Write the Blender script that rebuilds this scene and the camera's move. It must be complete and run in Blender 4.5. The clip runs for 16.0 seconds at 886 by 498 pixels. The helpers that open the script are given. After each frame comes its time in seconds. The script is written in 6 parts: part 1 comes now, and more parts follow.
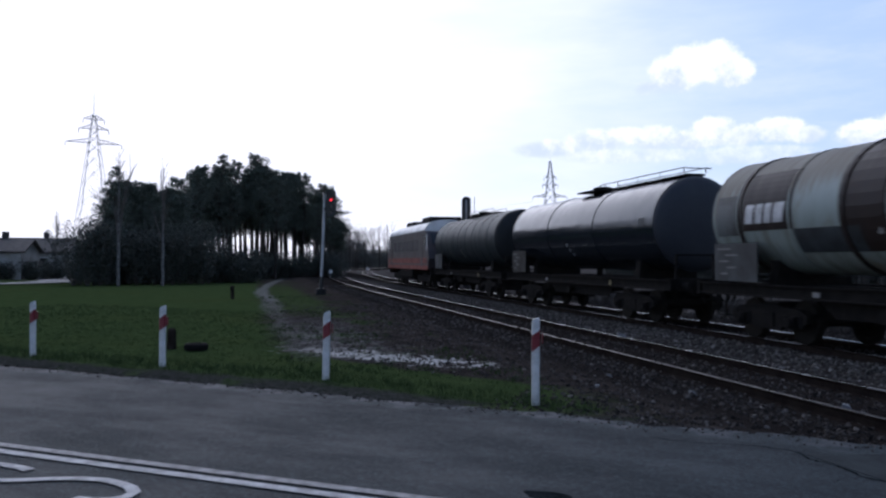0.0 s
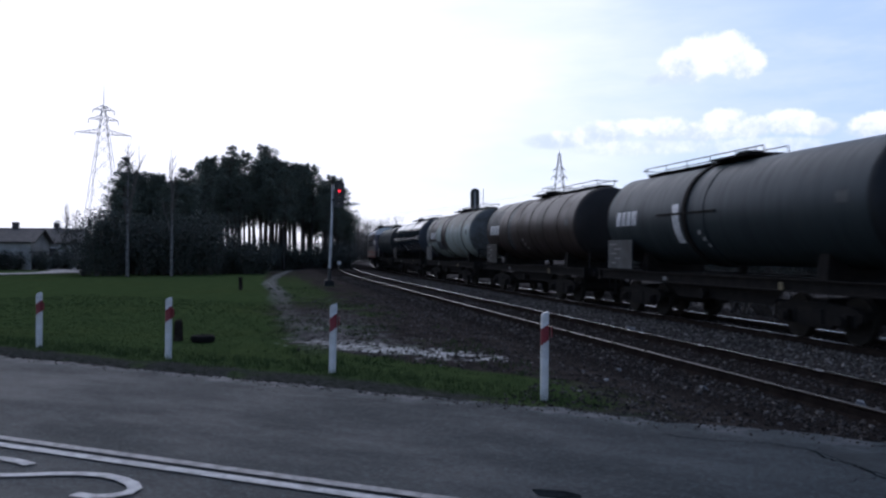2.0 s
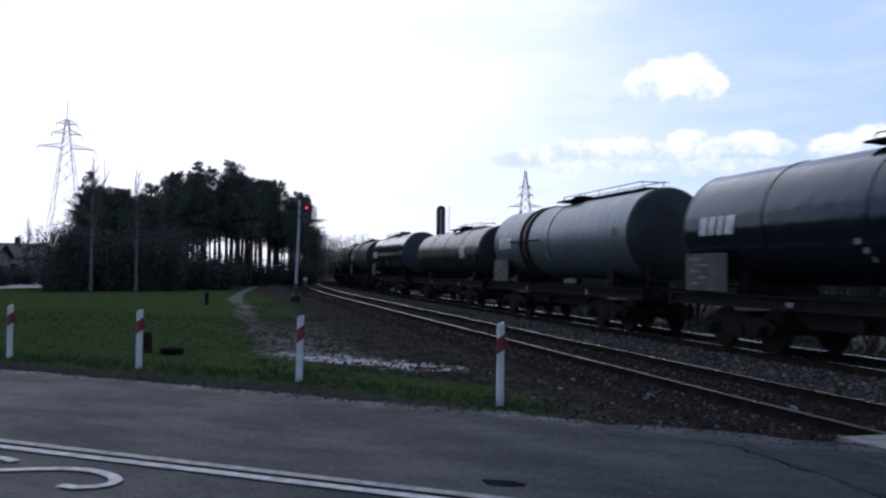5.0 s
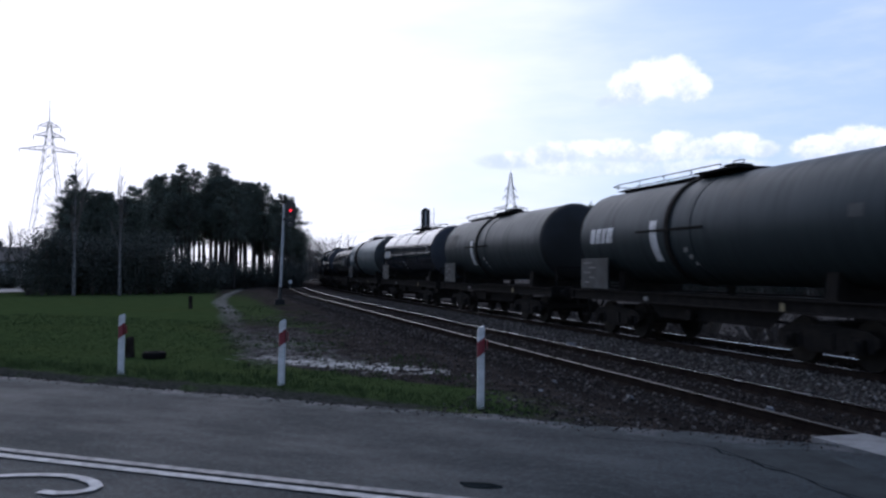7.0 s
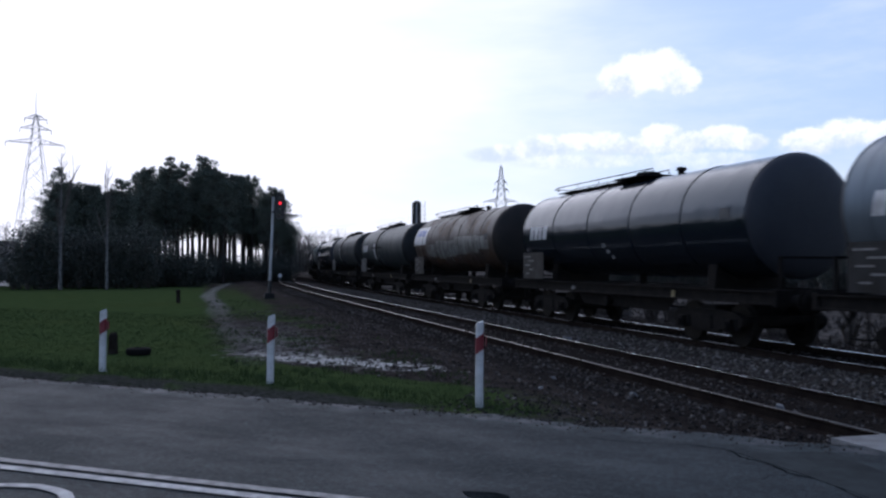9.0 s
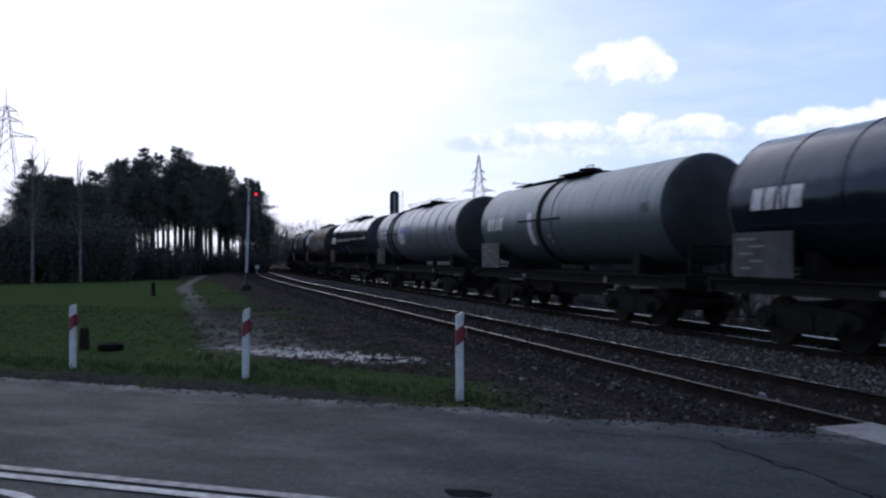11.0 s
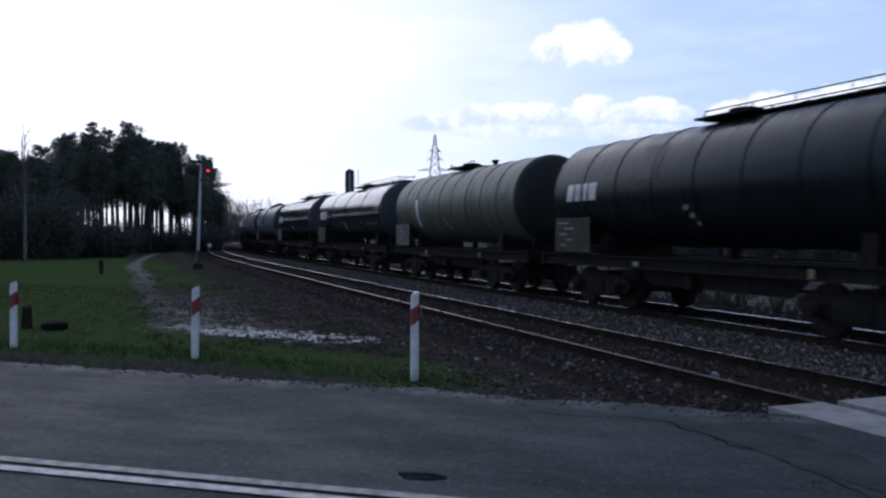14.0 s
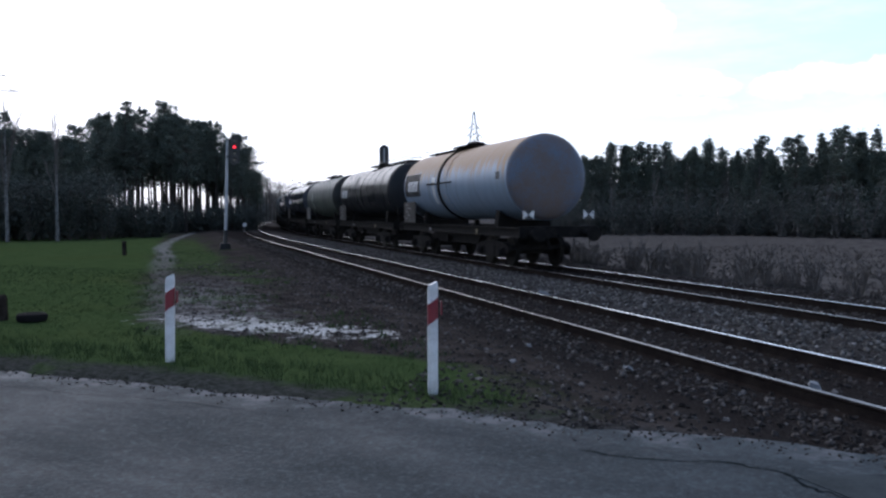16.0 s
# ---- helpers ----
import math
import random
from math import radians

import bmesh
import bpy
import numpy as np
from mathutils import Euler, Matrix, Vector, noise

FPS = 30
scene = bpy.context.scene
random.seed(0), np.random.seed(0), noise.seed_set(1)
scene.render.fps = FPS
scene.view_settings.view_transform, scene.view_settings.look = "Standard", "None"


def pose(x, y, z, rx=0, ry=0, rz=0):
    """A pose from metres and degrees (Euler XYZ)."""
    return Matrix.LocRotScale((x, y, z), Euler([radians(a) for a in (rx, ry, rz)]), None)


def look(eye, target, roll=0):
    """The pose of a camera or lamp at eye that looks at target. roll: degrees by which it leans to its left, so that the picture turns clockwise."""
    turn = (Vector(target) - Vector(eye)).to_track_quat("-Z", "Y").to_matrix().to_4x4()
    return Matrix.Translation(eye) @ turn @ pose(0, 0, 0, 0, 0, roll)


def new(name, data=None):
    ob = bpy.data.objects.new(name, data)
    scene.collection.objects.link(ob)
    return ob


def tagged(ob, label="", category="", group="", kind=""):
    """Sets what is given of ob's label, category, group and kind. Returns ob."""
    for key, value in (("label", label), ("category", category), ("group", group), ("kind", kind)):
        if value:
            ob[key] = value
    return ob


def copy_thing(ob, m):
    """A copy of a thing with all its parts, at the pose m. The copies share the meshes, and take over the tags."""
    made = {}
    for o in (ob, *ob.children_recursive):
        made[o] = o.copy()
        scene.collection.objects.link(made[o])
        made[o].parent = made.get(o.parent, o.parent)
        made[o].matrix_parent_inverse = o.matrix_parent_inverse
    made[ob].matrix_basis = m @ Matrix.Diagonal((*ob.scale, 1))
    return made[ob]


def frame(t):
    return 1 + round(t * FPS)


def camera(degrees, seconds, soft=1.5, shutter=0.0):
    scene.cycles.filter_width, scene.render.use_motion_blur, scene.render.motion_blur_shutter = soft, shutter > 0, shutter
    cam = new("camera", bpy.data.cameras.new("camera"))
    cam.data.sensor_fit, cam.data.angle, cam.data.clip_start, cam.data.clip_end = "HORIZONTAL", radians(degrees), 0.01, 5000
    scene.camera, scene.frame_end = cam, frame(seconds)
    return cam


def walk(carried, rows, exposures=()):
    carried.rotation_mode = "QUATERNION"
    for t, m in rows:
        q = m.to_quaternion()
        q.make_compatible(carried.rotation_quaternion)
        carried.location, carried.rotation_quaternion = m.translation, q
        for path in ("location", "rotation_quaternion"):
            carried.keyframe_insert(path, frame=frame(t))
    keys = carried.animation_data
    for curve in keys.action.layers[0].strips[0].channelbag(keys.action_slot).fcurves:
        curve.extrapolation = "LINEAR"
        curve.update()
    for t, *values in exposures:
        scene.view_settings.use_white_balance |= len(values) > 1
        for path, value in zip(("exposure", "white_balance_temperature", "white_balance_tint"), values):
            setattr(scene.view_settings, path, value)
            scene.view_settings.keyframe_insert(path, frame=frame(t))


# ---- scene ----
cam = camera(55.7, 16.0, 2.4, 0.2)
PATH = [
    (0, (3.958, -9.659, 1.636), (2.996, -7.906, 1.673), 0.0),
    (0.5, (3.912, -9.586, 1.658), (2.933, -7.842, 1.687), 0.1),
    (1, (3.895, -9.547, 1.656), (2.912, -7.806, 1.68), 0.1),
    (1.5, (3.889, -9.52, 1.653), (2.906, -7.778, 1.673), 0.1),
    (2, (3.895, -9.527, 1.647), (2.915, -7.784, 1.664), 0.2),
    (2.5, (3.886, -9.517, 1.647), (2.909, -7.772, 1.661), 0.3),
    (3, (3.905, -9.524, 1.645), (2.933, -7.776, 1.653), 0.4),
    (3.5, (3.97, -9.645, 1.635), (3.012, -7.889, 1.65), 0.6),
    (4, (4.08, -9.811, 1.61), (3.138, -8.047, 1.642), 0.6),
    (6.5, (4.354, -10.156, 1.6), (3.472, -8.363, 1.672), 0.3),
    (7, (4.358, -10.098, 1.632), (3.478, -8.303, 1.695), 0.2),
    (7.5, (4.272, -10.09, 1.61), (3.407, -8.288, 1.674), 0.3),
    (8, (4.242, -9.937, 1.605), (3.373, -8.137, 1.666), 0.2),
    (8.5, (4.124, -9.787, 1.618), (3.26, -7.984, 1.673), 0.2),
    (9, (4.055, -9.667, 1.626), (3.196, -7.861, 1.673), 0.1),
    (11.5, (3.947, -9.466, 1.643), (3.152, -7.631, 1.661), -0.4),
    (12, (3.938, -9.477, 1.653), (3.161, -7.634, 1.667), -0.3),
    (12.5, (3.932, -9.472, 1.646), (3.174, -7.621, 1.659), -0.2),
    (13, (3.911, -9.442, 1.651), (3.17, -7.584, 1.657), -0.1),
    (13.5, (3.895, -9.419, 1.652), (3.173, -7.554, 1.644), 0.0),
    (14, (3.891, -9.317, 1.621), (3.177, -7.449, 1.595), -0.0),
    (14.5, (3.814, -9.041, 1.595), (3.098, -7.174, 1.553), -0.1),
    (15, (3.675, -8.508, 1.584), (2.928, -6.653, 1.531), -0.1),
    (15.5, (3.445, -7.838, 1.585), (2.656, -6.001, 1.522), -0.3),
    (16, (3.256, -7.256, 1.599), (2.454, -5.426, 1.521), -0.4),
]
EXPOSURES = [(0, 1.5, 5800, 18), (14.4, 1.5, 5800, 18), (15.0, 1.5, 5800, 18), (15.5, 1.75, 5900, 17), (16, 2.08, 5950, 16)]
walk(cam, [(t, look(eye, target, roll)) for t, eye, target, roll in PATH], EXPOSURES)


# ---- world, sun, exposure ----
SUN_AZ, SUN_EL = radians(-52), radians(36)  # azimuth from +y towards +x


def direction(az, el):
    a, e = radians(az), radians(el)
    return Vector((math.sin(a) * math.cos(e), math.cos(a) * math.cos(e), math.sin(e)))


class Nodes:
    """A small helper to write node trees as expressions."""

    def __init__(self, tree):
        self.t = tree
        tree.nodes.clear()

    def put(self, sock, v):
        if v is None:
            return
        if isinstance(v, bpy.types.NodeSocket):
            self.t.links.new(v, sock)
        else:
            sock.default_value = v

    def add(self, kind, ins=None, operation=None):
        nd = self.t.nodes.new(kind)
        if operation:
            nd.operation = operation
        for k, v in (ins or {}).items():
            self.put(nd.inputs[k], v)
        return nd

    def math(self, op, a, b=None, c=None, clamp=False):
        nd = self.add("ShaderNodeMath", {0: a, 1: b, 2: c}, op)
        nd.use_clamp = clamp
        return nd.outputs[0]

    def vec(self, op, a, b=None):
        nd = self.add("ShaderNodeVectorMath", {0: a, 1: b}, op)
        return nd.outputs["Value"] if op in ("DOT_PRODUCT", "LENGTH") else nd.outputs[0]

    def mix(self, f, a, b, blend="MIX"):
        nd = self.add("ShaderNodeMix")
        nd.data_type, nd.blend_type = "RGBA", blend
        self.put(nd.inputs[0], f), self.put(nd.inputs[6], a), self.put(nd.inputs[7], b)
        return nd.outputs[2]

    def ramp(self, v, lo, hi, a=0.0, b=1.0):
        nd = self.add("ShaderNodeMapRange", {0: v, 1: lo, 2: hi, 3: a, 4: b})
        nd.interpolation_type = "SMOOTHSTEP"
        return nd.outputs[0]

    def noise(self, vec, scale, detail=4.0, rough=0.55, out=0):
        nd = self.add("ShaderNodeTexNoise", {"Scale": scale, "Detail": detail, "Roughness": rough})
        self.put(nd.inputs["Vector"], vec)
        return nd.outputs[out]


def make_world():
    w = bpy.data.worlds.new("sky")
    scene.world = w
    w.use_nodes = True
    N = Nodes(w.node_tree)
    way = N.add("ShaderNodeTexCoord").outputs["Generated"]
    tex = N.add("ShaderNodeTexSky")
    tex.sky_type, tex.sun_disc, tex.sun_elevation, tex.sun_rotation = "NISHITA", False, SUN_EL, SUN_AZ
    tex.altitude, tex.air_density, tex.dust_density, tex.ozone_density = 100, 1.0, 1.6, 1.2
    sky = tex.outputs[0]
    sky = N.mix(1.0, sky, (SKY_GAIN, SKY_GAIN, SKY_GAIN, 1), "MULTIPLY")
    hazy = N.ramp(N.vec("DOT_PRODUCT", way, direction(-14, 14)), 0.45, 0.93, 0.1, 0.68)
    sky = N.mix(hazy, sky, (0.192, 0.245, 0.305, 1))
    # bright veil of thin cloud round the sun
    toward = N.vec("DOT_PRODUCT", way, direction(-52, 24))
    streak = N.noise(N.vec("MULTIPLY", way, (1.6, 1.6, 7.0)), 1.7, 5, 0.6)
    veil = N.ramp(N.math("ADD", toward, N.math("MULTIPLY", N.math("SUBTRACT", streak, 0.5), 0.24)), 0.70, 0.965)
    sep = N.add("ShaderNodeSeparateXYZ", {0: way})
    low = N.ramp(sep.outputs[2], 0.13, 0.02, 0.0, 0.7)
    veil = N.math("MAXIMUM", veil, low)
    col = N.mix(veil, sky, (VEIL, VEIL, VEIL * 1.01, 1))
    # thin wisps over the blue
    wisp = N.ramp(N.noise(N.vec("MULTIPLY", way, (1.0, 1.0, 4.0)), 3.4, 6, 0.62), 0.47, 0.74, 0.0, 0.34)
    col = N.mix(wisp, col, (0.34, 0.35, 0.36, 1))
    # cumulus clouds: heaps of round lobes (azimuth, elevation, half width, half height in degrees)
    fine = N.noise(way, 42, 8, 0.68)
    soft = N.noise(way, 11, 4, 0.55)
    ragged = N.math("ADD", N.math("MULTIPLY", N.math("SUBTRACT", fine, 0.5), 2.1), N.math("MULTIPLY", N.math("SUBTRACT", soft, 0.5), 1.0))
    az = N.math("MULTIPLY", N.math("ARCTAN2", sep.outputs[0], sep.outputs[1]), 57.2958)
    el = N.math("MULTIPLY", N.math("ARCSINE", sep.outputs[2]), 57.2958)
    for dense, base, lobes in CLOUDS:
        field = None
        for a, e, wide, high in lobes:
            x = N.math("DIVIDE", N.math("SUBTRACT", az, a), wide)
            y = N.math("DIVIDE", N.math("SUBTRACT", el, e), high)
            one = N.math("SUBTRACT", 1.0, N.math("ADD", N.math("MULTIPLY", x, x), N.math("MULTIPLY", y, y)))
            field = one if field is None else N.math("MAXIMUM", field, one)
        m = N.ramp(N.math("ADD", field, ragged), -0.35, 0.6)
        m = N.math("MULTIPLY", m, N.ramp(N.math("ADD", el, N.math("MULTIPLY", N.math("SUBTRACT", soft, 0.5), 1.6)), base - 0.5, base + 0.35))
        lift = N.math("ADD", N.math("SUBTRACT", el, base), N.math("MULTIPLY", N.math("SUBTRACT", fine, 0.5), 6.5))
        tone = N.mix(N.ramp(lift, -0.2, 2.3), (0.262, 0.292, 0.328, 1), (0.41, 0.41, 0.405, 1))
        col = N.mix(N.math("MULTIPLY", m, dense), col, tone)
    bg = N.add("ShaderNodeBackground", {0: col, 1: 1.0})
    N.add("ShaderNodeOutputWorld", {0: bg.outputs[0]})


SKY_GAIN, VEIL = 0.05, 0.40
CLOUDS = [
    (1.0, 11.2, ((-14.6, 11.5, 1.3, 0.6), (-13.4, 12.4, 1.6, 1.3), (-12.1, 13.1, 1.6, 1.3), (-10.6, 13.0, 1.6, 1.3), (-9.5, 12.3, 1.2, 0.9))),
    (0.95, 7.2, ((-18.2, 8.3, 2.2, 0.8), (-16.2, 8.5, 1.2, 0.7), (-14.5, 8.3, 1.6, 0.9), (-12.4, 8.1, 1.4, 0.7), (-10.9, 8.6, 1.5, 0.95), (-9.0, 8.3, 1.2, 0.7),
                 (-6.9, 8.5, 1.6, 0.8), (-5.2, 8.1, 1.1, 0.55), (-21.5, 7.8, 2.5, 0.6))),
    (0.55, 6.2, ((-8.5, 7.0, 4.0, 0.6), (-16.0, 7.2, 5.0, 0.5))),
    (1.0, 7.0, ((-1.7, 7.9, 1.9, 0.9), (0.5, 8.3, 2.0, 1.0), (2.8, 8.0, 2.0, 1.0), (5.2, 8.4, 2.4, 1.1), (9.0, 8.2, 3.0, 1.2))),
    (0.9, 8.0, ((16, 9, 9, 2.2),)), (0.8, 11.0, ((40, 13, 12, 3.0),)), (0.7, 12.0, ((110, 14, 14, 3),)), (0.6, 10.0, ((-150, 12, 14, 3),)),
]
make_world()
sun = new("sun", bpy.data.lights.new("sun", "SUN"))
sun.data.energy, sun.data.angle, sun.data.color = 0.26, radians(58), (1.0, 0.98, 0.95)
sun.matrix_world = look(direction(-52, 36) * 100, (0, 0, 0))

# ---- materials ----


def material(name, build):
    m = bpy.data.materials.new(name)
    m.use_nodes = True
    N = Nodes(m.node_tree)
    p = N.add("ShaderNodeBsdfPrincipled")
    N.add("ShaderNodeOutputMaterial", {0: p.outputs[0]})
    build(N, p)
    return m


def bump(N, p, height, strength=0.3, distance=0.02):
    b = N.add("ShaderNodeBump", {"Height": height, "Strength": strength, "Distance": distance})
    N.put(p.inputs["Normal"], b.outputs[0])


def rgba(c, k=1.0):
    return (c[0] * k, c[1] * k, c[2] * k, 1)


def worn(name, c1, c2, rough=0.5, metal=0.0, scale=3.0, grain=40.0, relief=0.15, spread=0.1, gloss=0.5):
    """Two colours mixed by a slow noise, a fine grain and a light relief."""
    def build(N, p):
        at = N.add("ShaderNodeTexCoord").outputs["Object"]
        slow, quick = N.noise(at, scale, 5, 0.6), N.noise(at, grain, 3)
        f = N.ramp(N.math("ADD", slow, N.math("MULTIPLY", N.math("SUBTRACT", quick, 0.5), 0.5)), 0.35, 0.68)
        N.put(p.inputs["Base Color"], N.mix(f, rgba(c1), rgba(c2)))
        N.put(p.inputs["Roughness"], N.math("ADD", rough, N.math("MULTIPLY", N.math("SUBTRACT", slow, 0.5), spread * 4), clamp=True))
        p.inputs["Metallic"].default_value = metal
        p.inputs["Specular IOR Level"].default_value = gloss
        bump(N, p, quick, relief, 0.01)
    return material(name, build)


def tank_paint(name, base, dirt, rough, rust=0.0, rust_col=(0.16, 0.075, 0.03), rust_top=0.0, streak=0.5, coat=0.0, ior=1.5, wavy=0.12):
    """Tank paint with grime running down from the crown, rust stains and a little unevenness."""
    def build(N, p):
        at = N.add("ShaderNodeTexCoord").outputs["Object"]
        rnd = N.add("ShaderNodeObjectInfo").outputs["Random"]
        sh = N.vec("ADD", at, N.add("ShaderNodeCombineXYZ", {0: N.math("MULTIPLY", rnd, 60.0)}).outputs[0])
        run = N.noise(N.vec("MULTIPLY", sh, (3.0, 0.6, 0.35)), 1.6, 5, 0.62)
        blot = N.noise(sh, 0.75, 6, 0.62)
        fine = N.noise(sh, 22, 3)
        col = N.mix(N.math("MULTIPLY", N.ramp(run, 0.42, 0.75), streak), rgba(base), rgba(dirt))
        z = N.add("ShaderNodeSeparateXYZ", {0: at}).outputs[2]
        f = N.ramp(N.math("ADD", blot, N.math("MULTIPLY", N.math("SUBTRACT", fine, 0.5), 0.16)), 0.60 - rust * 0.25, 0.72 - rust * 0.2)
        f = N.math("MULTIPLY", f, min(1.0, rust * 1.6))
        if rust_top:
            crown = N.ramp(N.math("ADD", z, N.math("MULTIPLY", N.math("SUBTRACT", run, 0.5), 2.0)), 2.85, 3.45)
            f = N.math("MAXIMUM", f, N.math("MULTIPLY", crown, rust_top))
        col = N.mix(f, col, rgba(rust_col))
        N.put(p.inputs["Base Color"], col)
        r = N.math("ADD", rough, N.math("MULTIPLY", N.math("SUBTRACT", run, 0.5), 0.45))
        r = N.math("ADD", r, N.math("MULTIPLY", f, 0.25), clamp=True)
        N.put(p.inputs["Roughness"], r)
        p.inputs["Coat Weight"].default_value = coat
        p.inputs["IOR"].default_value = ior
        # blue of a clear sky's reflection, put in as a tint of the gloss
        p.inputs["Specular Tint"].default_value = (0.36, 0.64, 1.0, 1)
        p.inputs["Coat Roughness"].default_value = 0.18
        bump(N, p, N.math("ADD", N.noise(sh, 1.3, 2), N.math("MULTIPLY", fine, 0.06)), wavy, 0.05)
    return material(name, build)


M = {}
M["black_gloss"] = tank_paint("black_gloss_paint", (0.0080, 0.0115, 0.0165), (0.013, 0.016, 0.020), 0.16, 0.0, coat=0.0, streak=0.5, ior=1.34, wavy=0.42)
M["black_matte"] = tank_paint("black_matte_paint", (0.008, 0.010, 0.0115), (0.015, 0.0165, 0.0175), 0.30, 0.02, ior=1.2)
M["dark_grey"] = tank_paint("dark_grey_paint", (0.021, 0.0275, 0.0285), (0.012, 0.0135, 0.0135), 0.48, 0.03, ior=1.25)
M["green_grey"] = tank_paint("green_grey_paint", (0.052, 0.070, 0.074), (0.029, 0.033, 0.033), 0.42, 0.04)
M["olive_grey"] = tank_paint("olive_grey_paint", (0.058, 0.067, 0.051), (0.030, 0.031, 0.025), 0.5, 0.12, streak=0.8, ior=1.3)
M["beige_grey"] = tank_paint("beige_grey_paint", (0.235, 0.270, 0.245), (0.125, 0.110, 0.082), 0.5, 0.32, (0.17, 0.115, 0.065), 0.6, streak=0.8, ior=1.4)
M["rust_brown"] = tank_paint("rust_brown_paint", (0.030, 0.021, 0.017), (0.018, 0.014, 0.012), 0.42, 0.3, (0.05, 0.032, 0.022), streak=0.8, ior=1.2)
M["rust_orange"] = tank_paint("rusty_brown_paint", (0.036, 0.024, 0.018), (0.022, 0.016, 0.013), 0.45, 0.42, (0.080, 0.046, 0.025), streak=0.8, ior=1.25)
# rusty end dome, its shade mixed into the brown
M["rust_orange_end"] = worn("shaded_rusty_tank_end", (0.018, 0.014, 0.012), (0.010, 0.009, 0.008), 0.62, 0, 0.9, 18, 0.08, 0.05, gloss=0.3)
M["blue_grey"] = tank_paint("blue_grey_paint", (0.145, 0.190, 0.245), (0.12, 0.125, 0.13), 0.42, 0.10, (0.30, 0.17, 0.065), 0.9, streak=0.7)
M["silver"] = tank_paint("silver_grey_paint", (0.09, 0.105, 0.115), (0.03, 0.03, 0.03), 0.36, 0.06)
# grimy matte end domes; the dimness of these faces is put into the colour
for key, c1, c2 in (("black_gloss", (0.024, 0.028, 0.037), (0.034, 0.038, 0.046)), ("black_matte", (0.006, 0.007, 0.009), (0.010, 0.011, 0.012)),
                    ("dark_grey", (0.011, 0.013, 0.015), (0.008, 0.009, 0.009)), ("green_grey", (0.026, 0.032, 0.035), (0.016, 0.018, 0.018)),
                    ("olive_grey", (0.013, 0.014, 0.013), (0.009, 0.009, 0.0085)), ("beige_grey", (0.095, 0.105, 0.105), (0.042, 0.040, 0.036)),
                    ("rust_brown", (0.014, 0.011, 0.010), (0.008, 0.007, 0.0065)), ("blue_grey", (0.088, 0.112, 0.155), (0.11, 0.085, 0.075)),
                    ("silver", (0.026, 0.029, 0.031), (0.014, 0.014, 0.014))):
    M[key + "_end"] = worn("shaded_grimy_tank_end", c1, c2, 0.62, 0, 0.9, 18, 0.08, 0.05, gloss=0.3)
M["frame"] = worn("underframe_black", (0.0085, 0.0082, 0.0082), (0.018, 0.016, 0.0145), 0.85, 0, 4, 60, gloss=0.05)
M["wheel"] = worn("wheel_steel", (0.010, 0.009, 0.008), (0.020, 0.018, 0.015), 0.8, 0.0, 6, 60, gloss=0.08)
M["tread"] = worn("bright_tread", (0.4, 0.4, 0.4), (0.3, 0.3, 0.3), 0.3, 1.0, 6, 60)
M["bare_silver"] = worn("bare_stained_sheet", (0.135, 0.145, 0.140), (0.038, 0.034, 0.030), 0.45, 0, 1.6, 12, 0.25, gloss=0.4)
M["rail_paint"] = worn("dark_railing_paint", (0.03, 0.033, 0.035), (0.05, 0.05, 0.05), 0.5, 0, 5, 50)
M["plate"] = worn("plate_grey", (0.038, 0.045, 0.050), (0.020, 0.023, 0.025), 0.6, 0, 2, 40, gloss=0.25)
M["plate_dark"] = worn("plate_dark", (0.016, 0.018, 0.020), (0.011, 0.011, 0.011), 0.6, 0, 2, 40, gloss=0.15)
M["white_mark"] = worn("white_marking", (0.50, 0.51, 0.52), (0.30, 0.30, 0.30), 0.5, 0, 5, 50)
M["dim_mark"] = worn("dim_writing", (0.11, 0.115, 0.12), (0.07, 0.07, 0.07), 0.5, 0, 5, 50)
M["plain_mark"] = worn("faded_white_marking", (0.34, 0.345, 0.34), (0.17, 0.17, 0.165), 0.5, 0, 6, 30)
M["blue_mark"] = worn("blue_marking", (0.05, 0.10, 0.35), (0.08, 0.12, 0.3), 0.5, 0, 5, 50)
M["yellow_mark"] = worn("yellow_marking", (0.16, 0.13, 0.05), (0.09, 0.075, 0.035), 0.5, 0, 5, 50)
M["insect"] = worn("insect_body", (0.08, 0.078, 0.075), (0.14, 0.135, 0.13), 0.6, 0, 300, 2000)
M["insect_wing"] = worn("insect_wing", (0.25, 0.25, 0.26), (0.16, 0.16, 0.17), 0.3, 0, 300, 2000)
M["rail_side"] = worn("rail_rust", (0.024, 0.019, 0.016), (0.014, 0.011, 0.010), 0.95, 0.0, 4, 60, gloss=0.0)
# same polished head, but with the dark train's reflection put into its colour
M["rail_dim_sheen"] = worn("rail_head_dim_sheen", (0.115, 0.105, 0.098), (0.075, 0.068, 0.063), 0.30, 1.0, 2, 60, 0.03)
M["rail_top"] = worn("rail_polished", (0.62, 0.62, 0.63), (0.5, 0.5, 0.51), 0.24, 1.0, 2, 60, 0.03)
M["sleeper"] = worn("sleeper_wood", (0.018, 0.014, 0.012), (0.036, 0.030, 0.026), 0.95, 0, 6, 60, 0.4, gloss=0.0)
M["concrete"] = worn("pale_concrete", (0.21, 0.215, 0.215), (0.135, 0.135, 0.135), 0.8, 0, 3, 50, 0.3)
M["post_white"] = worn("post_white", (0.62, 0.62, 0.62), (0.44, 0.44, 0.43), 0.45, 0, 4, 50, 0.1)
M["post_red"] = worn("post_red", (0.20, 0.011, 0.022), (0.13, 0.009, 0.017), 0.4, 0, 4, 50, 0.1)
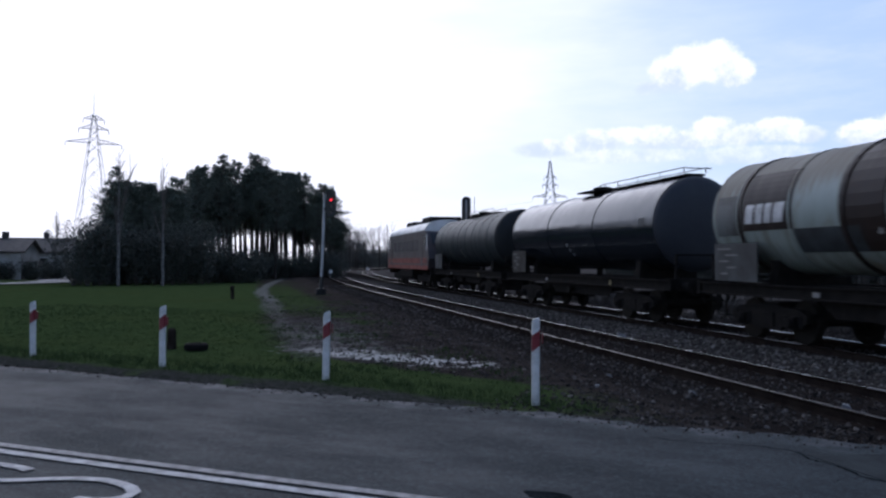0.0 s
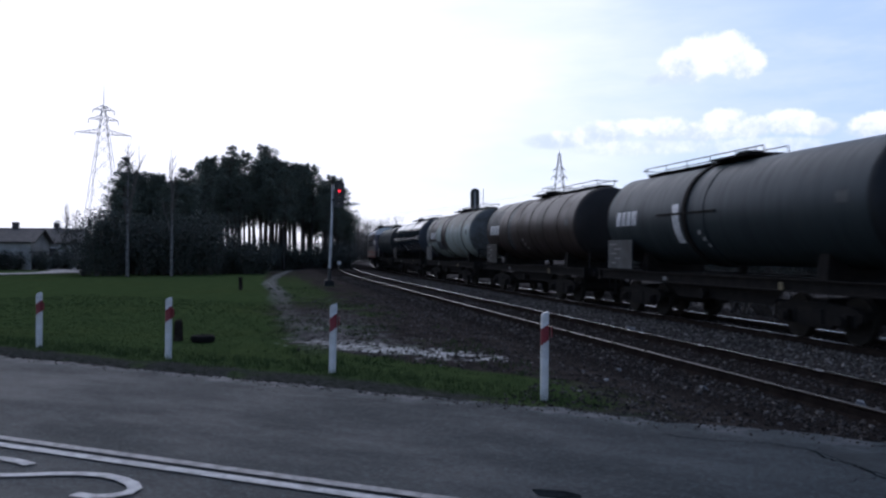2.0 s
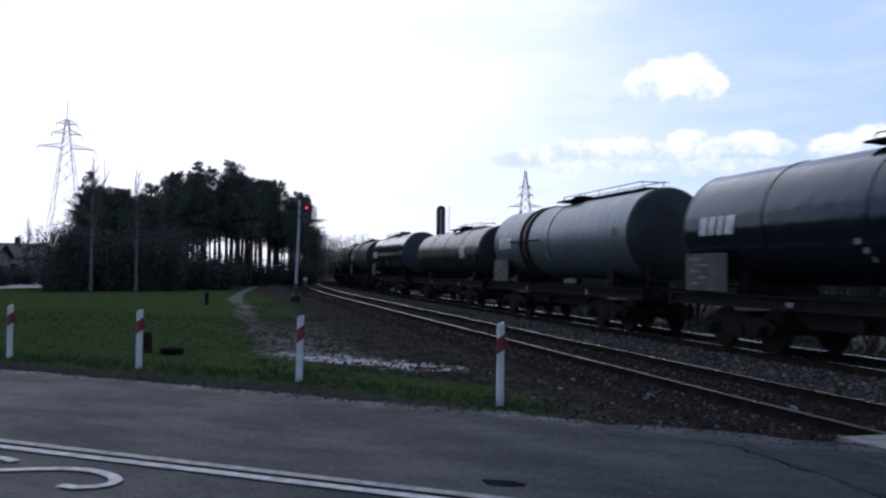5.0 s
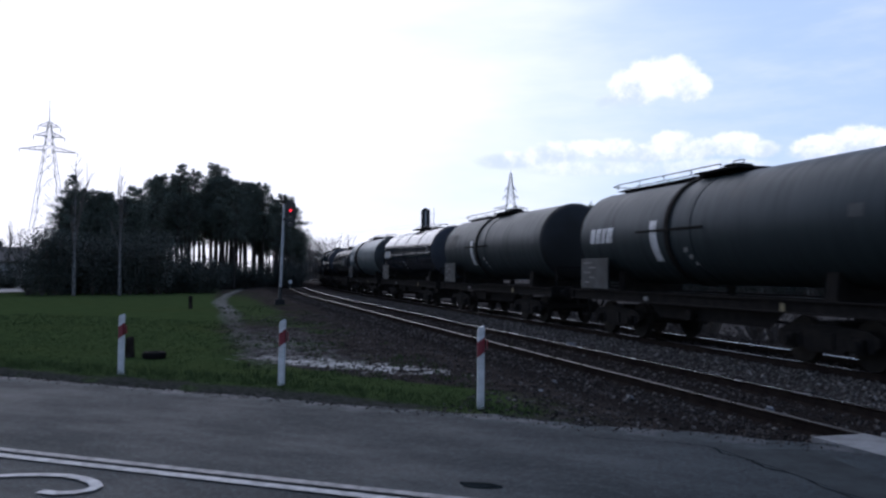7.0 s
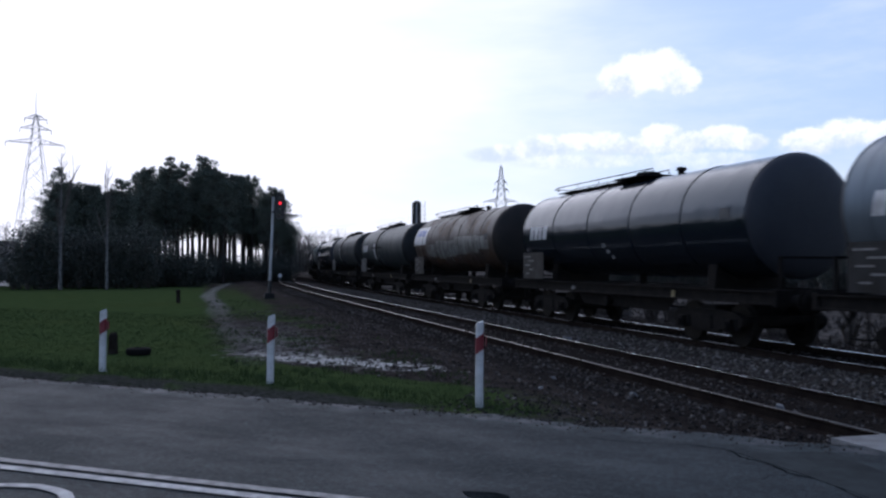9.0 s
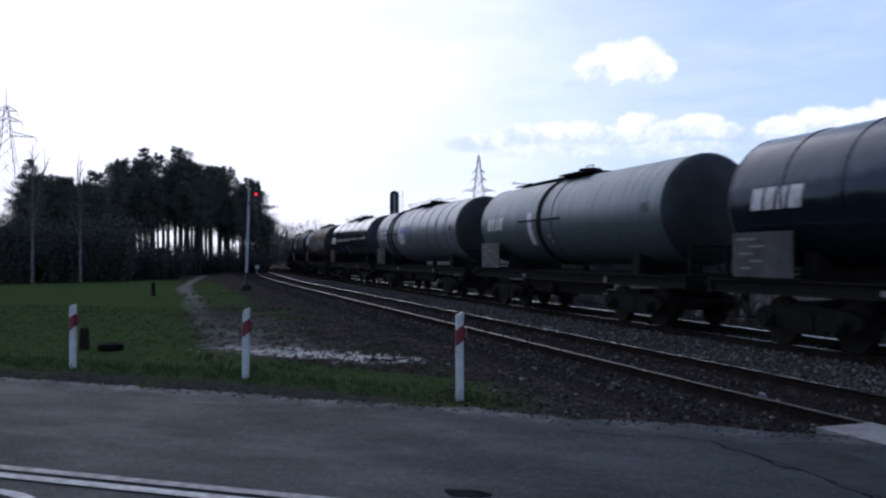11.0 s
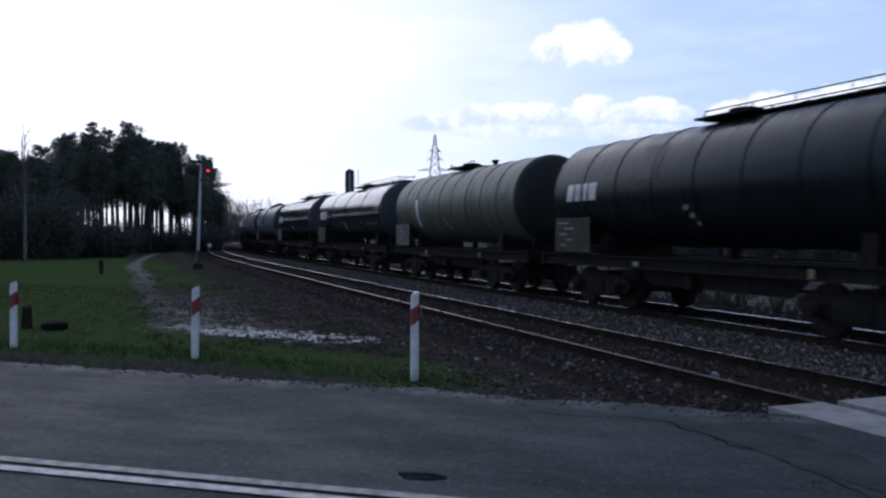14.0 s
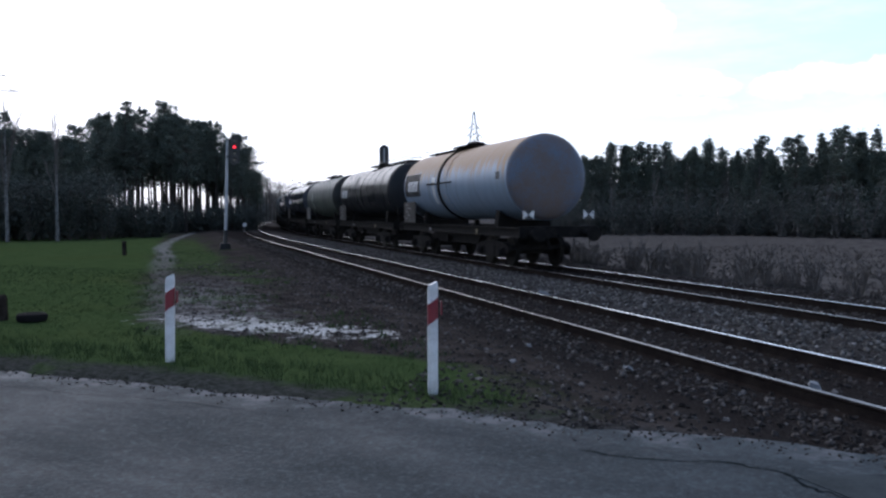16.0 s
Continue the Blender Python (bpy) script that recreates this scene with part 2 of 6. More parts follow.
M["rubber"] = worn("black_rubber", (0.006, 0.006, 0.006), (0.011, 0.011, 0.011), 0.9, gloss=0.05)
M["steel"] = worn("galvanised_steel", (0.28, 0.29, 0.30), (0.18, 0.19, 0.2), 0.5, 0.7, 5, 60)
M["mast"] = worn("mast_paint", (0.42, 0.42, 0.43), (0.28, 0.28, 0.285), 0.5, 0.0, 3, 50)
M["signal_black"] = worn("signal_black", (0.01, 0.01, 0.01), (0.018, 0.018, 0.018), 0.5)
M["bark"] = worn("pine_bark", (0.042, 0.032, 0.026), (0.024, 0.020, 0.017), 0.9, 0, 5, 30, 0.5)
M["birch"] = worn("birch_bark", (0.15, 0.145, 0.14), (0.045, 0.042, 0.04), 0.8, 0, 6, 30, 0.3)
M["twig"] = worn("bare_twigs", (0.10, 0.088, 0.078), (0.06, 0.052, 0.047), 0.9, 0, 3, 30)
M["wall_pale"] = worn("pale_render", (0.30, 0.30, 0.29), (0.22, 0.215, 0.205), 0.85, 0, 1, 30)
M["roof"] = worn("dark_roof", (0.05, 0.045, 0.045), (0.03, 0.028, 0.028), 0.8, 0, 2, 30)
M["pane"] = worn("window_pane", (0.015, 0.018, 0.02), (0.02, 0.022, 0.025), 0.1, 0, 2, 30, 0)


def glow(name, colour, strength):
    def build(N, p):
        p.inputs["Base Color"].default_value = rgba(colour, 0.3)
        p.inputs["Emission Color"].default_value = rgba(colour)
        p.inputs["Emission Strength"].default_value = strength
    return material(name, build)


M["red_light"] = glow("red_signal_light", (1.0, 0.03, 0.05), 0.6)


def foliage(name, c1, c2):
    def build(N, p):
        g = N.add("ShaderNodeNewGeometry").outputs["Random Per Island"]
        o = N.add("ShaderNodeObjectInfo").outputs["Random"]
        col = N.mix(g, rgba(c1), rgba(c2))
        N.put(p.inputs["Base Color"], N.mix(N.math("MULTIPLY", o, 0.5), col, rgba(c1, 0.6)))
        p.inputs["Roughness"].default_value = 0.7
        p.inputs["Specular IOR Level"].default_value = 0.05
    return material(name, build)


M["needles"] = foliage("pine_needles", (0.058, 0.074, 0.062), (0.120, 0.140, 0.112))
M["bush"] = foliage("hedge_leaves", (0.050, 0.057, 0.053), (0.090, 0.100, 0.084))
M["grass_blade"] = foliage("grass_blades", (0.038, 0.063, 0.0230), (0.062, 0.089, 0.035))
M["dry_grass"] = foliage("dry_grass", (0.034, 0.030, 0.028), (0.092, 0.083, 0.075))
def stones(name, dark, mid, pale):
    """Crushed stone: each piece its own tone, a few of them pale."""
    def build(N, p):
        g = N.add("ShaderNodeNewGeometry").outputs["Random Per Island"]
        at = N.add("ShaderNodeTexCoord").outputs["Object"]
        col = N.mix(N.ramp(g, 0.0, 0.8), rgba(dark), rgba(mid))
        col = N.mix(N.ramp(g, 0.84, 1.0), col, rgba(pale))
        N.put(p.inputs["Base Color"], N.mix(N.math("MULTIPLY", N.noise(at, 60, 3), 0.5), col, rgba(dark)))
        p.inputs["Roughness"].default_value = 0.85
        p.inputs["Specular IOR Level"].default_value = 0.15
    return material(name, build)


M["stone"] = stones("ballast_stone", (0.012, 0.010, 0.009), (0.064, 0.055, 0.049), (0.17, 0.155, 0.142))
M["stone_pale"] = stones("pale_ballast_stone", (0.022, 0.020, 0.018), (0.125, 0.115, 0.105), (0.27, 0.255, 0.24))
M["leaf_dry"] = foliage("dead_leaves", (0.152, 0.152, 0.140), (0.085, 0.086, 0.078))


def ground_build(N, p):
    at = N.add("ShaderNodeTexCoord").outputs["Object"]
    off = N.vec("DOT_PRODUCT", at, (NX, NY, 0))     # distance across the tracks
    s = N.vec("DOT_PRODUCT", at, (DX, DY, 0))       # distance along them
    big, mid, fine = N.noise(at, 0.18, 4), N.noise(at, 1.4, 6, 0.65), N.noise(at, 14, 5, 0.7)
    grit = N.noise(at, 45, 3, 0.7)
    wob = N.math("ADD", N.math("MULTIPLY", N.math("SUBTRACT", big, 0.5), 2.2), N.math("MULTIPLY", N.math("SUBTRACT", mid, 0.5), 1.8))
    grass = N.mix(N.ramp(mid, 0.3, 0.7), (0.0400, 0.0640, 0.0240, 1), (0.0590, 0.0850, 0.0330, 1))
    grass = N.mix(N.ramp(fine, 0.35, 0.7), N.mix(0.35, grass, (0.010, 0.016, 0.003, 1)), grass)
    grass = N.mix(N.math("MULTIPLY", N.ramp(big, 0.5, 0.75), 0.25), grass, (0.050, 0.050, 0.014, 1))
    soil = N.mix(N.ramp(mid, 0.3, 0.7), (0.020, 0.0165, 0.0150, 1), (0.054, 0.046, 0.041, 1))
    soil = N.mix(N.ramp(grit, 0.60, 0.72), soil, (0.105, 0.096, 0.088, 1))
    sand = N.mix(N.ramp(fine, 0.35, 0.65), (0.070, 0.067, 0.063, 1), (0.27, 0.263, 0.25, 1))
    gravel = N.mix(N.ramp(grit, 0.35, 0.65), (0.009, 0.0075, 0.0068, 1), (0.034, 0.030, 0.028, 1))
    field = N.mix(N.ramp(mid, 0.3, 0.7), (0.040, 0.036, 0.033, 1), (0.105, 0.096, 0.088, 1))
    ow = N.math("ADD", off, wob)
    # bare soil strip between lawn and track
    y = N.add("ShaderNodeSeparateXYZ", {0: at}).outputs[1]
    lawn_edge = N.math("ADD", -2.9, N.math("MULTIPLY", N.ramp(y, 2.7, 1.4), 3.4))
    f_soil = N.ramp(N.math("SUBTRACT", ow, lawn_edge), -0.4, 0.6)
    col = N.mix(f_soil, grass, soil)
    # worn strip along the asphalt
    strip = N.ramp(N.math("ADD", y, N.math("MULTIPLY", N.math("SUBTRACT", N.noise(at, 1.6, 6, 0.7), 0.5), 1.1)), -0.1, -0.55)
    col = N.mix(N.math("MULTIPLY", strip, 0.9), col, N.mix(N.ramp(fine, 0.3, 0.7), (0.018, 0.017, 0.016, 1), (0.060, 0.058, 0.056, 1)))
    # tufts of grass in the soil
    tuft = N.math("MULTIPLY", N.ramp(N.noise(at, 0.55, 5, 0.6), 0.52, 0.62), N.ramp(off, 1.2, -0.6))
    col = N.mix(N.math("MULTIPLY", tuft, 0.85), col, grass)
    wedge = N.math("MULTIPLY", N.ramp(N.math("ABSOLUTE", N.math("ADD", off, N.math("ADD", 1.5, N.math("MULTIPLY", wob, 0.5)))), 1.3, 0.6), N.math("MULTIPLY", N.ramp(s, 15.0, 22.0), N.ramp(s, 70.0, 45.0)))
    col = N.mix(N.math("MULTIPLY", wedge, N.ramp(fine, 0.3, 0.55, 0.3, 0.9)), col, grass)
    # trodden path, along its turns
    way = [(-6.3, 3.5), (-10.4, 7.8), (-15.7, 13.6), (-22.0, 20.8), (-28.4, 27.6), (-33.8, 34.0), (-42.0, 44.2), (-57.0, 64.0), (-78.0, 92.0)]
    near = None
    for (ax, ay), (bx, by) in zip(way, way[1:]):
        ex, ey = bx - ax, by - ay
        rel = N.vec("SUBTRACT", at, (ax, ay, 0))
        k = N.math("DIVIDE", N.vec("DOT_PRODUCT", rel, (ex, ey, 0)), ex * ex + ey * ey, clamp=True)
        foot = N.add("ShaderNodeCombineXYZ", {0: N.math("MULTIPLY", k, ex), 1: N.math("MULTIPLY", k, ey)}).outputs[0]
        far = N.vec("LENGTH", N.vec("MULTIPLY", N.vec("SUBTRACT", rel, foot), (1, 1, 0)))
        near = far if near is None else N.math("MINIMUM", near, far)
    path = N.ramp(N.math("ADD", near, N.math("MULTIPLY", wob, 0.35)), 0.55, 0.15)
    path = N.math("MULTIPLY", path, N.math("MULTIPLY", N.ramp(s, 100.0, 75.0), N.ramp(s, 14.0, 36.0, 0.35, 1.0)))
    col = N.mix(N.math("MULTIPLY", path, N.ramp(N.noise(at, 1.9, 8, 0.8), 0.38, 0.56, 0.1, 0.95)), col, sand)
    # pale chalky patch
    u = N.math("DIVIDE", N.math("ADD", N.vec("DOT_PRODUCT", at, (0.98, 0.02, 0)), 4.2), 2.3)
    v = N.math("DIVIDE", N.math("SUBTRACT", N.vec("DOT_PRODUCT", at, (0.02, 1.0, 0)), 3.15), 0.85)
    q = N.math("ADD", N.math("MULTIPLY", u, u), N.math("MULTIPLY", v, v))
    q = N.math("ADD", q, N.math("MULTIPLY", N.math("SUBTRACT", N.noise(at, 2.4, 8, 0.78), 0.5), 6.8))
    col = N.mix(N.math("MULTIPLY", N.ramp(q, 0.85, 0.1), 0.9), col, N.mix(N.ramp(fine, 0.3, 0.6), (0.16, 0.15, 0.135, 1), (0.60, 0.585, 0.55, 1)))
    # greyer trodden fringe of the chalk towards the track
    q2 = N.math("ADD", N.math("ABSOLUTE", N.math("SUBTRACT", off, -1.6)), N.math("MULTIPLY", N.math("SUBTRACT", N.noise(at, 1.7, 6, 0.7), 0.5), 4.0))
    q2 = N.math("MULTIPLY", N.ramp(q2, 1.3, 0.4), N.math("MULTIPLY", N.ramp(s, 4.0, 6.0), N.ramp(s, 19.0, 9.0)))
    col = N.mix(N.math("MULTIPLY", q2, N.ramp(N.noise(at, 2.1, 7, 0.78), 0.42, 0.6, 0.1, 0.75)), col, sand)
    # ballast and the field beyond
    col = N.mix(N.ramp(N.math("ADD", off, N.math("MULTIPLY", wob, 0.25)), 1.5, 2.3), col, gravel)
    pale = N.math("MULTIPLY", N.ramp(off, 5.2, 5.7), N.ramp(off, 8.0, 7.5))
    col = N.mix(N.math("MULTIPLY", pale, 0.8), col, N.mix(N.ramp(grit, 0.35, 0.65), (0.022, 0.020, 0.019, 1), (0.080, 0.075, 0.071, 1)))
    col = N.mix(N.ramp(ow, 11.4, 12.2), col, field)
    N.put(p.inputs["Base Color"], col)
    p.inputs["Roughness"].default_value = 0.95
    p.inputs["Specular IOR Level"].default_value = 0.0
    bump(N, p, N.math("ADD", fine, N.math("MULTIPLY", grit, 0.6)), 0.6, 0.05)


def asphalt_build(N, p):
    at = N.add("ShaderNodeTexCoord").outputs["Object"]
    slow = N.noise(N.vec("MULTIPLY", at, (0.5, 1.1, 1.0)), 0.9, 7, 0.68)
    mid, grit = N.noise(at, 5, 5, 0.65), N.noise(at, 95, 2, 0.7)
    coarse = N.noise(at, 28, 3, 0.7)
    col = N.mix(N.ramp(slow, 0.35, 0.65), (0.0082, 0.0138, 0.0165, 1), (0.0172, 0.0260, 0.0312, 1))
    col = N.mix(N.math("MULTIPLY", N.ramp(grit, 0.5, 0.70), 0.6), col, (0.050, 0.063, 0.071, 1))
    col = N.mix(N.math("MULTIPLY", N.ramp(coarse, 0.52, 0.68), 0.8), col, (0.044, 0.059, 0.068, 1))
    col = N.mix(N.math("MULTIPLY", N.ramp(coarse, 0.47, 0.32), 0.8), col, (0.008, 0.009, 0.010, 1))
    col = N.mix(N.math("MULTIPLY", N.ramp(mid, 0.56, 0.72), 0.45), col, (0.048, 0.051, 0.055, 1))
    y = N.add("ShaderNodeSeparateXYZ", {0: at}).outputs[1]
    edge = N.ramp(N.math("ADD", y, N.math("MULTIPLY", N.math("SUBTRACT", N.noise(at, 1.1, 6, 0.65), 0.5), 1.8)), -1.55, -0.95)
    col = N.mix(N.math("MULTIPLY", edge, N.ramp(N.noise(at, 2.3, 6, 0.7), 0.44, 0.62, 0.0, 0.8)), col, (0.105, 0.107, 0.112, 1))
    N.put(p.inputs["Base Color"], col)
    N.put(p.inputs["Roughness"], N.ramp(slow, 0.3, 0.7, 0.86, 0.68))
    p.inputs["Specular IOR Level"].default_value = 0.15
    bump(N, p, N.math("ADD", grit, N.math("MULTIPLY", mid, 0.5)), 0.35, 0.01)


HEAD = -41.7                        # the tracks' heading, degrees from +y
DX, DY = math.sin(radians(HEAD)), math.cos(radians(HEAD))
NX, NY = DY, -DX                    # across, away from the road
M["ground"] = material("ground_earth_and_grass", ground_build)
M["asphalt"] = material("worn_asphalt", asphalt_build)
M["asphalt_patch"] = worn("patched_asphalt", (0.024, 0.032, 0.035), (0.014, 0.019, 0.021), 0.85, 0, 2, 40, 0.3, gloss=0.15)
M["road_paint"] = worn("road_paint", (0.36, 0.37, 0.38), (0.17, 0.175, 0.18), 0.6, 0, 7, 60, 0.2)
M["road_paint_worn"] = worn("faded_road_paint", (0.20, 0.205, 0.21), (0.09, 0.094, 0.098), 0.65, 0, 9, 60, 0.2)
M["tar"] = worn("tar_seam", (0.008, 0.010, 0.011), (0.022, 0.027, 0.029), 0.95, gloss=0.0)


# ---- mesh helpers ----


class Build:
    """Collects boxes, tubes and strips into one mesh."""

    def __init__(self):
        self.v, self.f = [], []

    def quad(self, a, b, c, e):
        i = len(self.v)
        self.v += [tuple(a), tuple(b), tuple(c), tuple(e)]
        self.f.append((i, i + 1, i + 2, i + 3))

    def box(self, x, y, z, sx, sy, sz, m=None, taper=1.0):
        i = len(self.v)
        for dz in (-0.5, 0.5):
            k = 1.0 if dz < 0 else taper
            for ux, uy in ((-0.5, -0.5), (0.5, -0.5), (0.5, 0.5), (-0.5, 0.5)):
                p = Vector((x + ux * sx * k, y + uy * sy * k, z + dz * sz))
                self.v.append(tuple(m @ p) if m else tuple(p))
        self.f += [(i, i + 3, i + 2, i + 1), (i + 4, i + 5, i + 6, i + 7)] + [(i + j, i + (j + 1) % 4, i + 4 + (j + 1) % 4, i + 4 + j) for j in range(4)]
        return self

    def chamfered(self, x, y, z, sx, sy, sz, b=0.02):
        """A box along x with its four long edges cut."""
        pr = [(sy / 2 - b, -sz / 2), (sy / 2, -sz / 2 + b), (sy / 2, sz / 2 - b), (sy / 2 - b, sz / 2), (-sy / 2 + b, sz / 2), (-sy / 2, sz / 2 - b), (-sy / 2, -sz / 2 + b), (-sy / 2 + b, -sz / 2)]
        return self.prism([(y + a, z + c) for a, c in pr], x - sx / 2, x + sx / 2)

    def prism(self, outline, x0, x1, axis="x"):
        """An outline (counter-clockwise in y, z) pushed along x; axis 'y': outline in x, z pushed along y; 'z': outline in x, y."""
        i, k = len(self.v), len(outline)
        for t in (x0, x1):
            for a, b in outline:
                self.v.append((t, a, b) if axis == "x" else (a, t, b) if axis == "y" else (a, b, t))
        self.f.append(tuple(range(i + k - 1, i - 1, -1)))
        self.f.append(tuple(range(i + k, i + 2 * k)))
        self.f += [(i + j, i + (j + 1) % k, i + k + (j + 1) % k, i + k + j) for j in range(k)]
        return self

    def tube(self, a, b, r0, r1=None, n=8, caps=True):
        a, b = Vector(a), Vector(b)
        r1 = r0 if r1 is None else r1
        w = (b - a).normalized()
        u = w.orthogonal().normalized()
        v = w.cross(u)
        i = len(self.v)
        for p, r in ((a, r0), (b, r1)):
            for j in range(n):
                t = 2 * math.pi * j / n
                self.v.append(tuple(p + u * (r * math.cos(t)) + v * (r * math.sin(t))))
        self.f += [(i + j, i + (j + 1) % n, i + n + (j + 1) % n, i + n + j) for j in range(n)]
        if caps:
            self.f += [tuple(range(i + n - 1, i - 1, -1)), tuple(range(i + n, i + 2 * n))]
        return self

    def path(self, pts, r, n=6):
        for a, b in zip(pts, pts[1:]):
            self.tube(a, b, r, n=n)
        return self

    def lathe(self, profile, n=40, axis="x"):
        """Rings of (position, radius) along an axis through the origin."""
        i = len(self.v)
        for x, r in profile:
            for j in range(n):
                t = 2 * math.pi * j / n
                c, s = r * math.cos(t), r * math.sin(t)
                self.v.append((x, c, s) if axis == "x" else (c, x, s) if axis == "y" else (c, s, x))
        for k in range(len(profile) - 1):
            for j in range(n):
                q = (i + k * n + j, i + k * n + (j + 1) % n, i + (k + 1) * n + (j + 1) % n, i + (k + 1) * n + j)
                self.f.append(q[::-1] if axis == "y" else q)
        e = i + (len(profile) - 1) * n
        caps = [tuple(range(i + n - 1, i - 1, -1)), tuple(range(e, e + n))]
        self.f += [c[::-1] for c in caps] if axis == "y" else caps
        return self

    def mesh(self, name, mat, smooth=False):
        me = bpy.data.meshes.new(name)
        me.from_pydata(self.v, [], self.f)
        me.materials.append(mat)
        if smooth:
            me.shade_smooth()
            me.set_sharp_from_angle(angle=radians(38))
        me.update()
        return me


def part(name, b, mat, parent, label="", smooth=False, at=None):
    ob = new(name, b if isinstance(b, bpy.types.Mesh) else b.mesh(name, mat, smooth))
    ob.parent = parent
    if at is not None:
        ob.matrix_basis = at
    return tagged(ob, label)


def thing(name, m, label, category, group="", kind=""):
    ob = new(name)
    ob.empty_display_size = 0.3
    ob.matrix_basis = m
    return tagged(ob, label, category, group, kind)


def soup(name, verts, faces, mat, label="", category="", kind=""):
    me = bpy.data.meshes.new(name)
    me.from_pydata(verts, [], faces)
    me.materials.append(mat)
    me.update()
    return tagged(new(name, me), label, category, "", kind)


# ---- the two tracks in plan ----
ZR = -0.06                          # top of rail
OFF1, OFF2 = 4.12, 8.57
BEND, RADIUS = 40.0, 560.0          # straight so far, then a wide bend away


def rise(s):
    """The line climbs gently as it leaves the crossing."""
    return 0.0045 * min(max(s, 0.0), 150.0)


def track(s, off):
    """A place in plan at s along and off across, and the heading there in radians from +y."""
    if s <= BEND:
        return Vector((NX * off + DX * s, NY * off + DY * s)), radians(HEAD)
    a = radians(HEAD) + (s - BEND) / RADIUS
    c = Vector((NX, NY)) * (OFF2 + RADIUS) + Vector((DX, DY)) * BEND
    return c - Vector((math.cos(a), -math.sin(a))) * (RADIUS + OFF2 - off), a


# ---- ground, road, tracks ----
rng = random.Random(7)


def smooth(x, a, b):
    t = min(1.0, max(0.0, (x - a) / (b - a)))
    return t * t * (3 - 2 * t)


def plan(x, y):
    """Along and across the tracks, also round the bend."""
    s, off = DX * x + DY * y, NX * x + NY * y
    if s > BEND:
        c = Vector((NX, NY)) * (OFF2 + RADIUS) + Vector((DX, DY)) * BEND
        r = Vector((x, y)) - c
        off = OFF2 + RADIUS - r.length
        s = BEND + RADIUS * max(0.0, math.atan2(r.y, -r.x) - radians(HEAD))
    return s, off


def ground_z(x, y):
    s, off = plan(x, y)
    z = 0.05 * noise.noise((x * 0.25, y * 0.25, 0)) * smooth(y, 1.0, 6.0)
    z += 0.02 * noise.noise((x * 1.7, y * 1.7, 3)) * smooth(abs(off - 0.5), 0, 1)
    z -= 0.10 * smooth(off, -2.5, 0.2)
    bed = -0.212 + 0.02 * noise.noise((x * 2.1, y * 2.1, 5))
    z = z + (bed - z) * smooth(off, 0.8, 2.4)
    z = z + (-0.95 + 0.25 * noise.noise((x * 0.06, y * 0.06, 8)) - z) * smooth(off, 11.3, 14.6)
    z += rise(s) * smooth(off, -2.4, 0.9)
    under = smooth(y, -0.75, -1.25) * smooth(y, -10.5, -9.6)
    return z + (-0.16 - z) * under


def make_ground():
    def steps(lo, hi, near_lo, near_hi, fine):
        xs, x, d = [], near_hi, fine
        while x < hi:
            x += d
            d *= 1.11
            xs.append(x)
        mid = list(np.arange(near_lo, near_hi + 1e-6, fine))
        left, x, d = [], near_lo, fine
        while x > lo:
            x -= d
            d *= 1.11
            left.append(x)
        return left[::-1] + mid + xs
    # a grid laid along the tracks
    ss, oo = steps(-2400, 2400, -6, 40, 0.28), steps(-2400, 2400, -8, 15, 0.28)
    verts = []
    for s in ss:
        for o in oo:
            x, y = DX * s + NX * o, DY * s + NY * o
            verts.append((x, y, ground_z(x, y)))
    w = len(oo)
    faces = [(i * w + j, i * w + j + 1, (i + 1) * w + j + 1, (i + 1) * w + j) for i in range(len(ss) - 1) for j in range(w - 1)]
    ob = soup("ground", verts, faces, M["ground"], "short green lawn, bare soil and chalky path beside the railway", "ground", "structure")
    ob.data.shade_smooth()


make_ground()


def line_y(x, base):
    return base + 0.078 * x


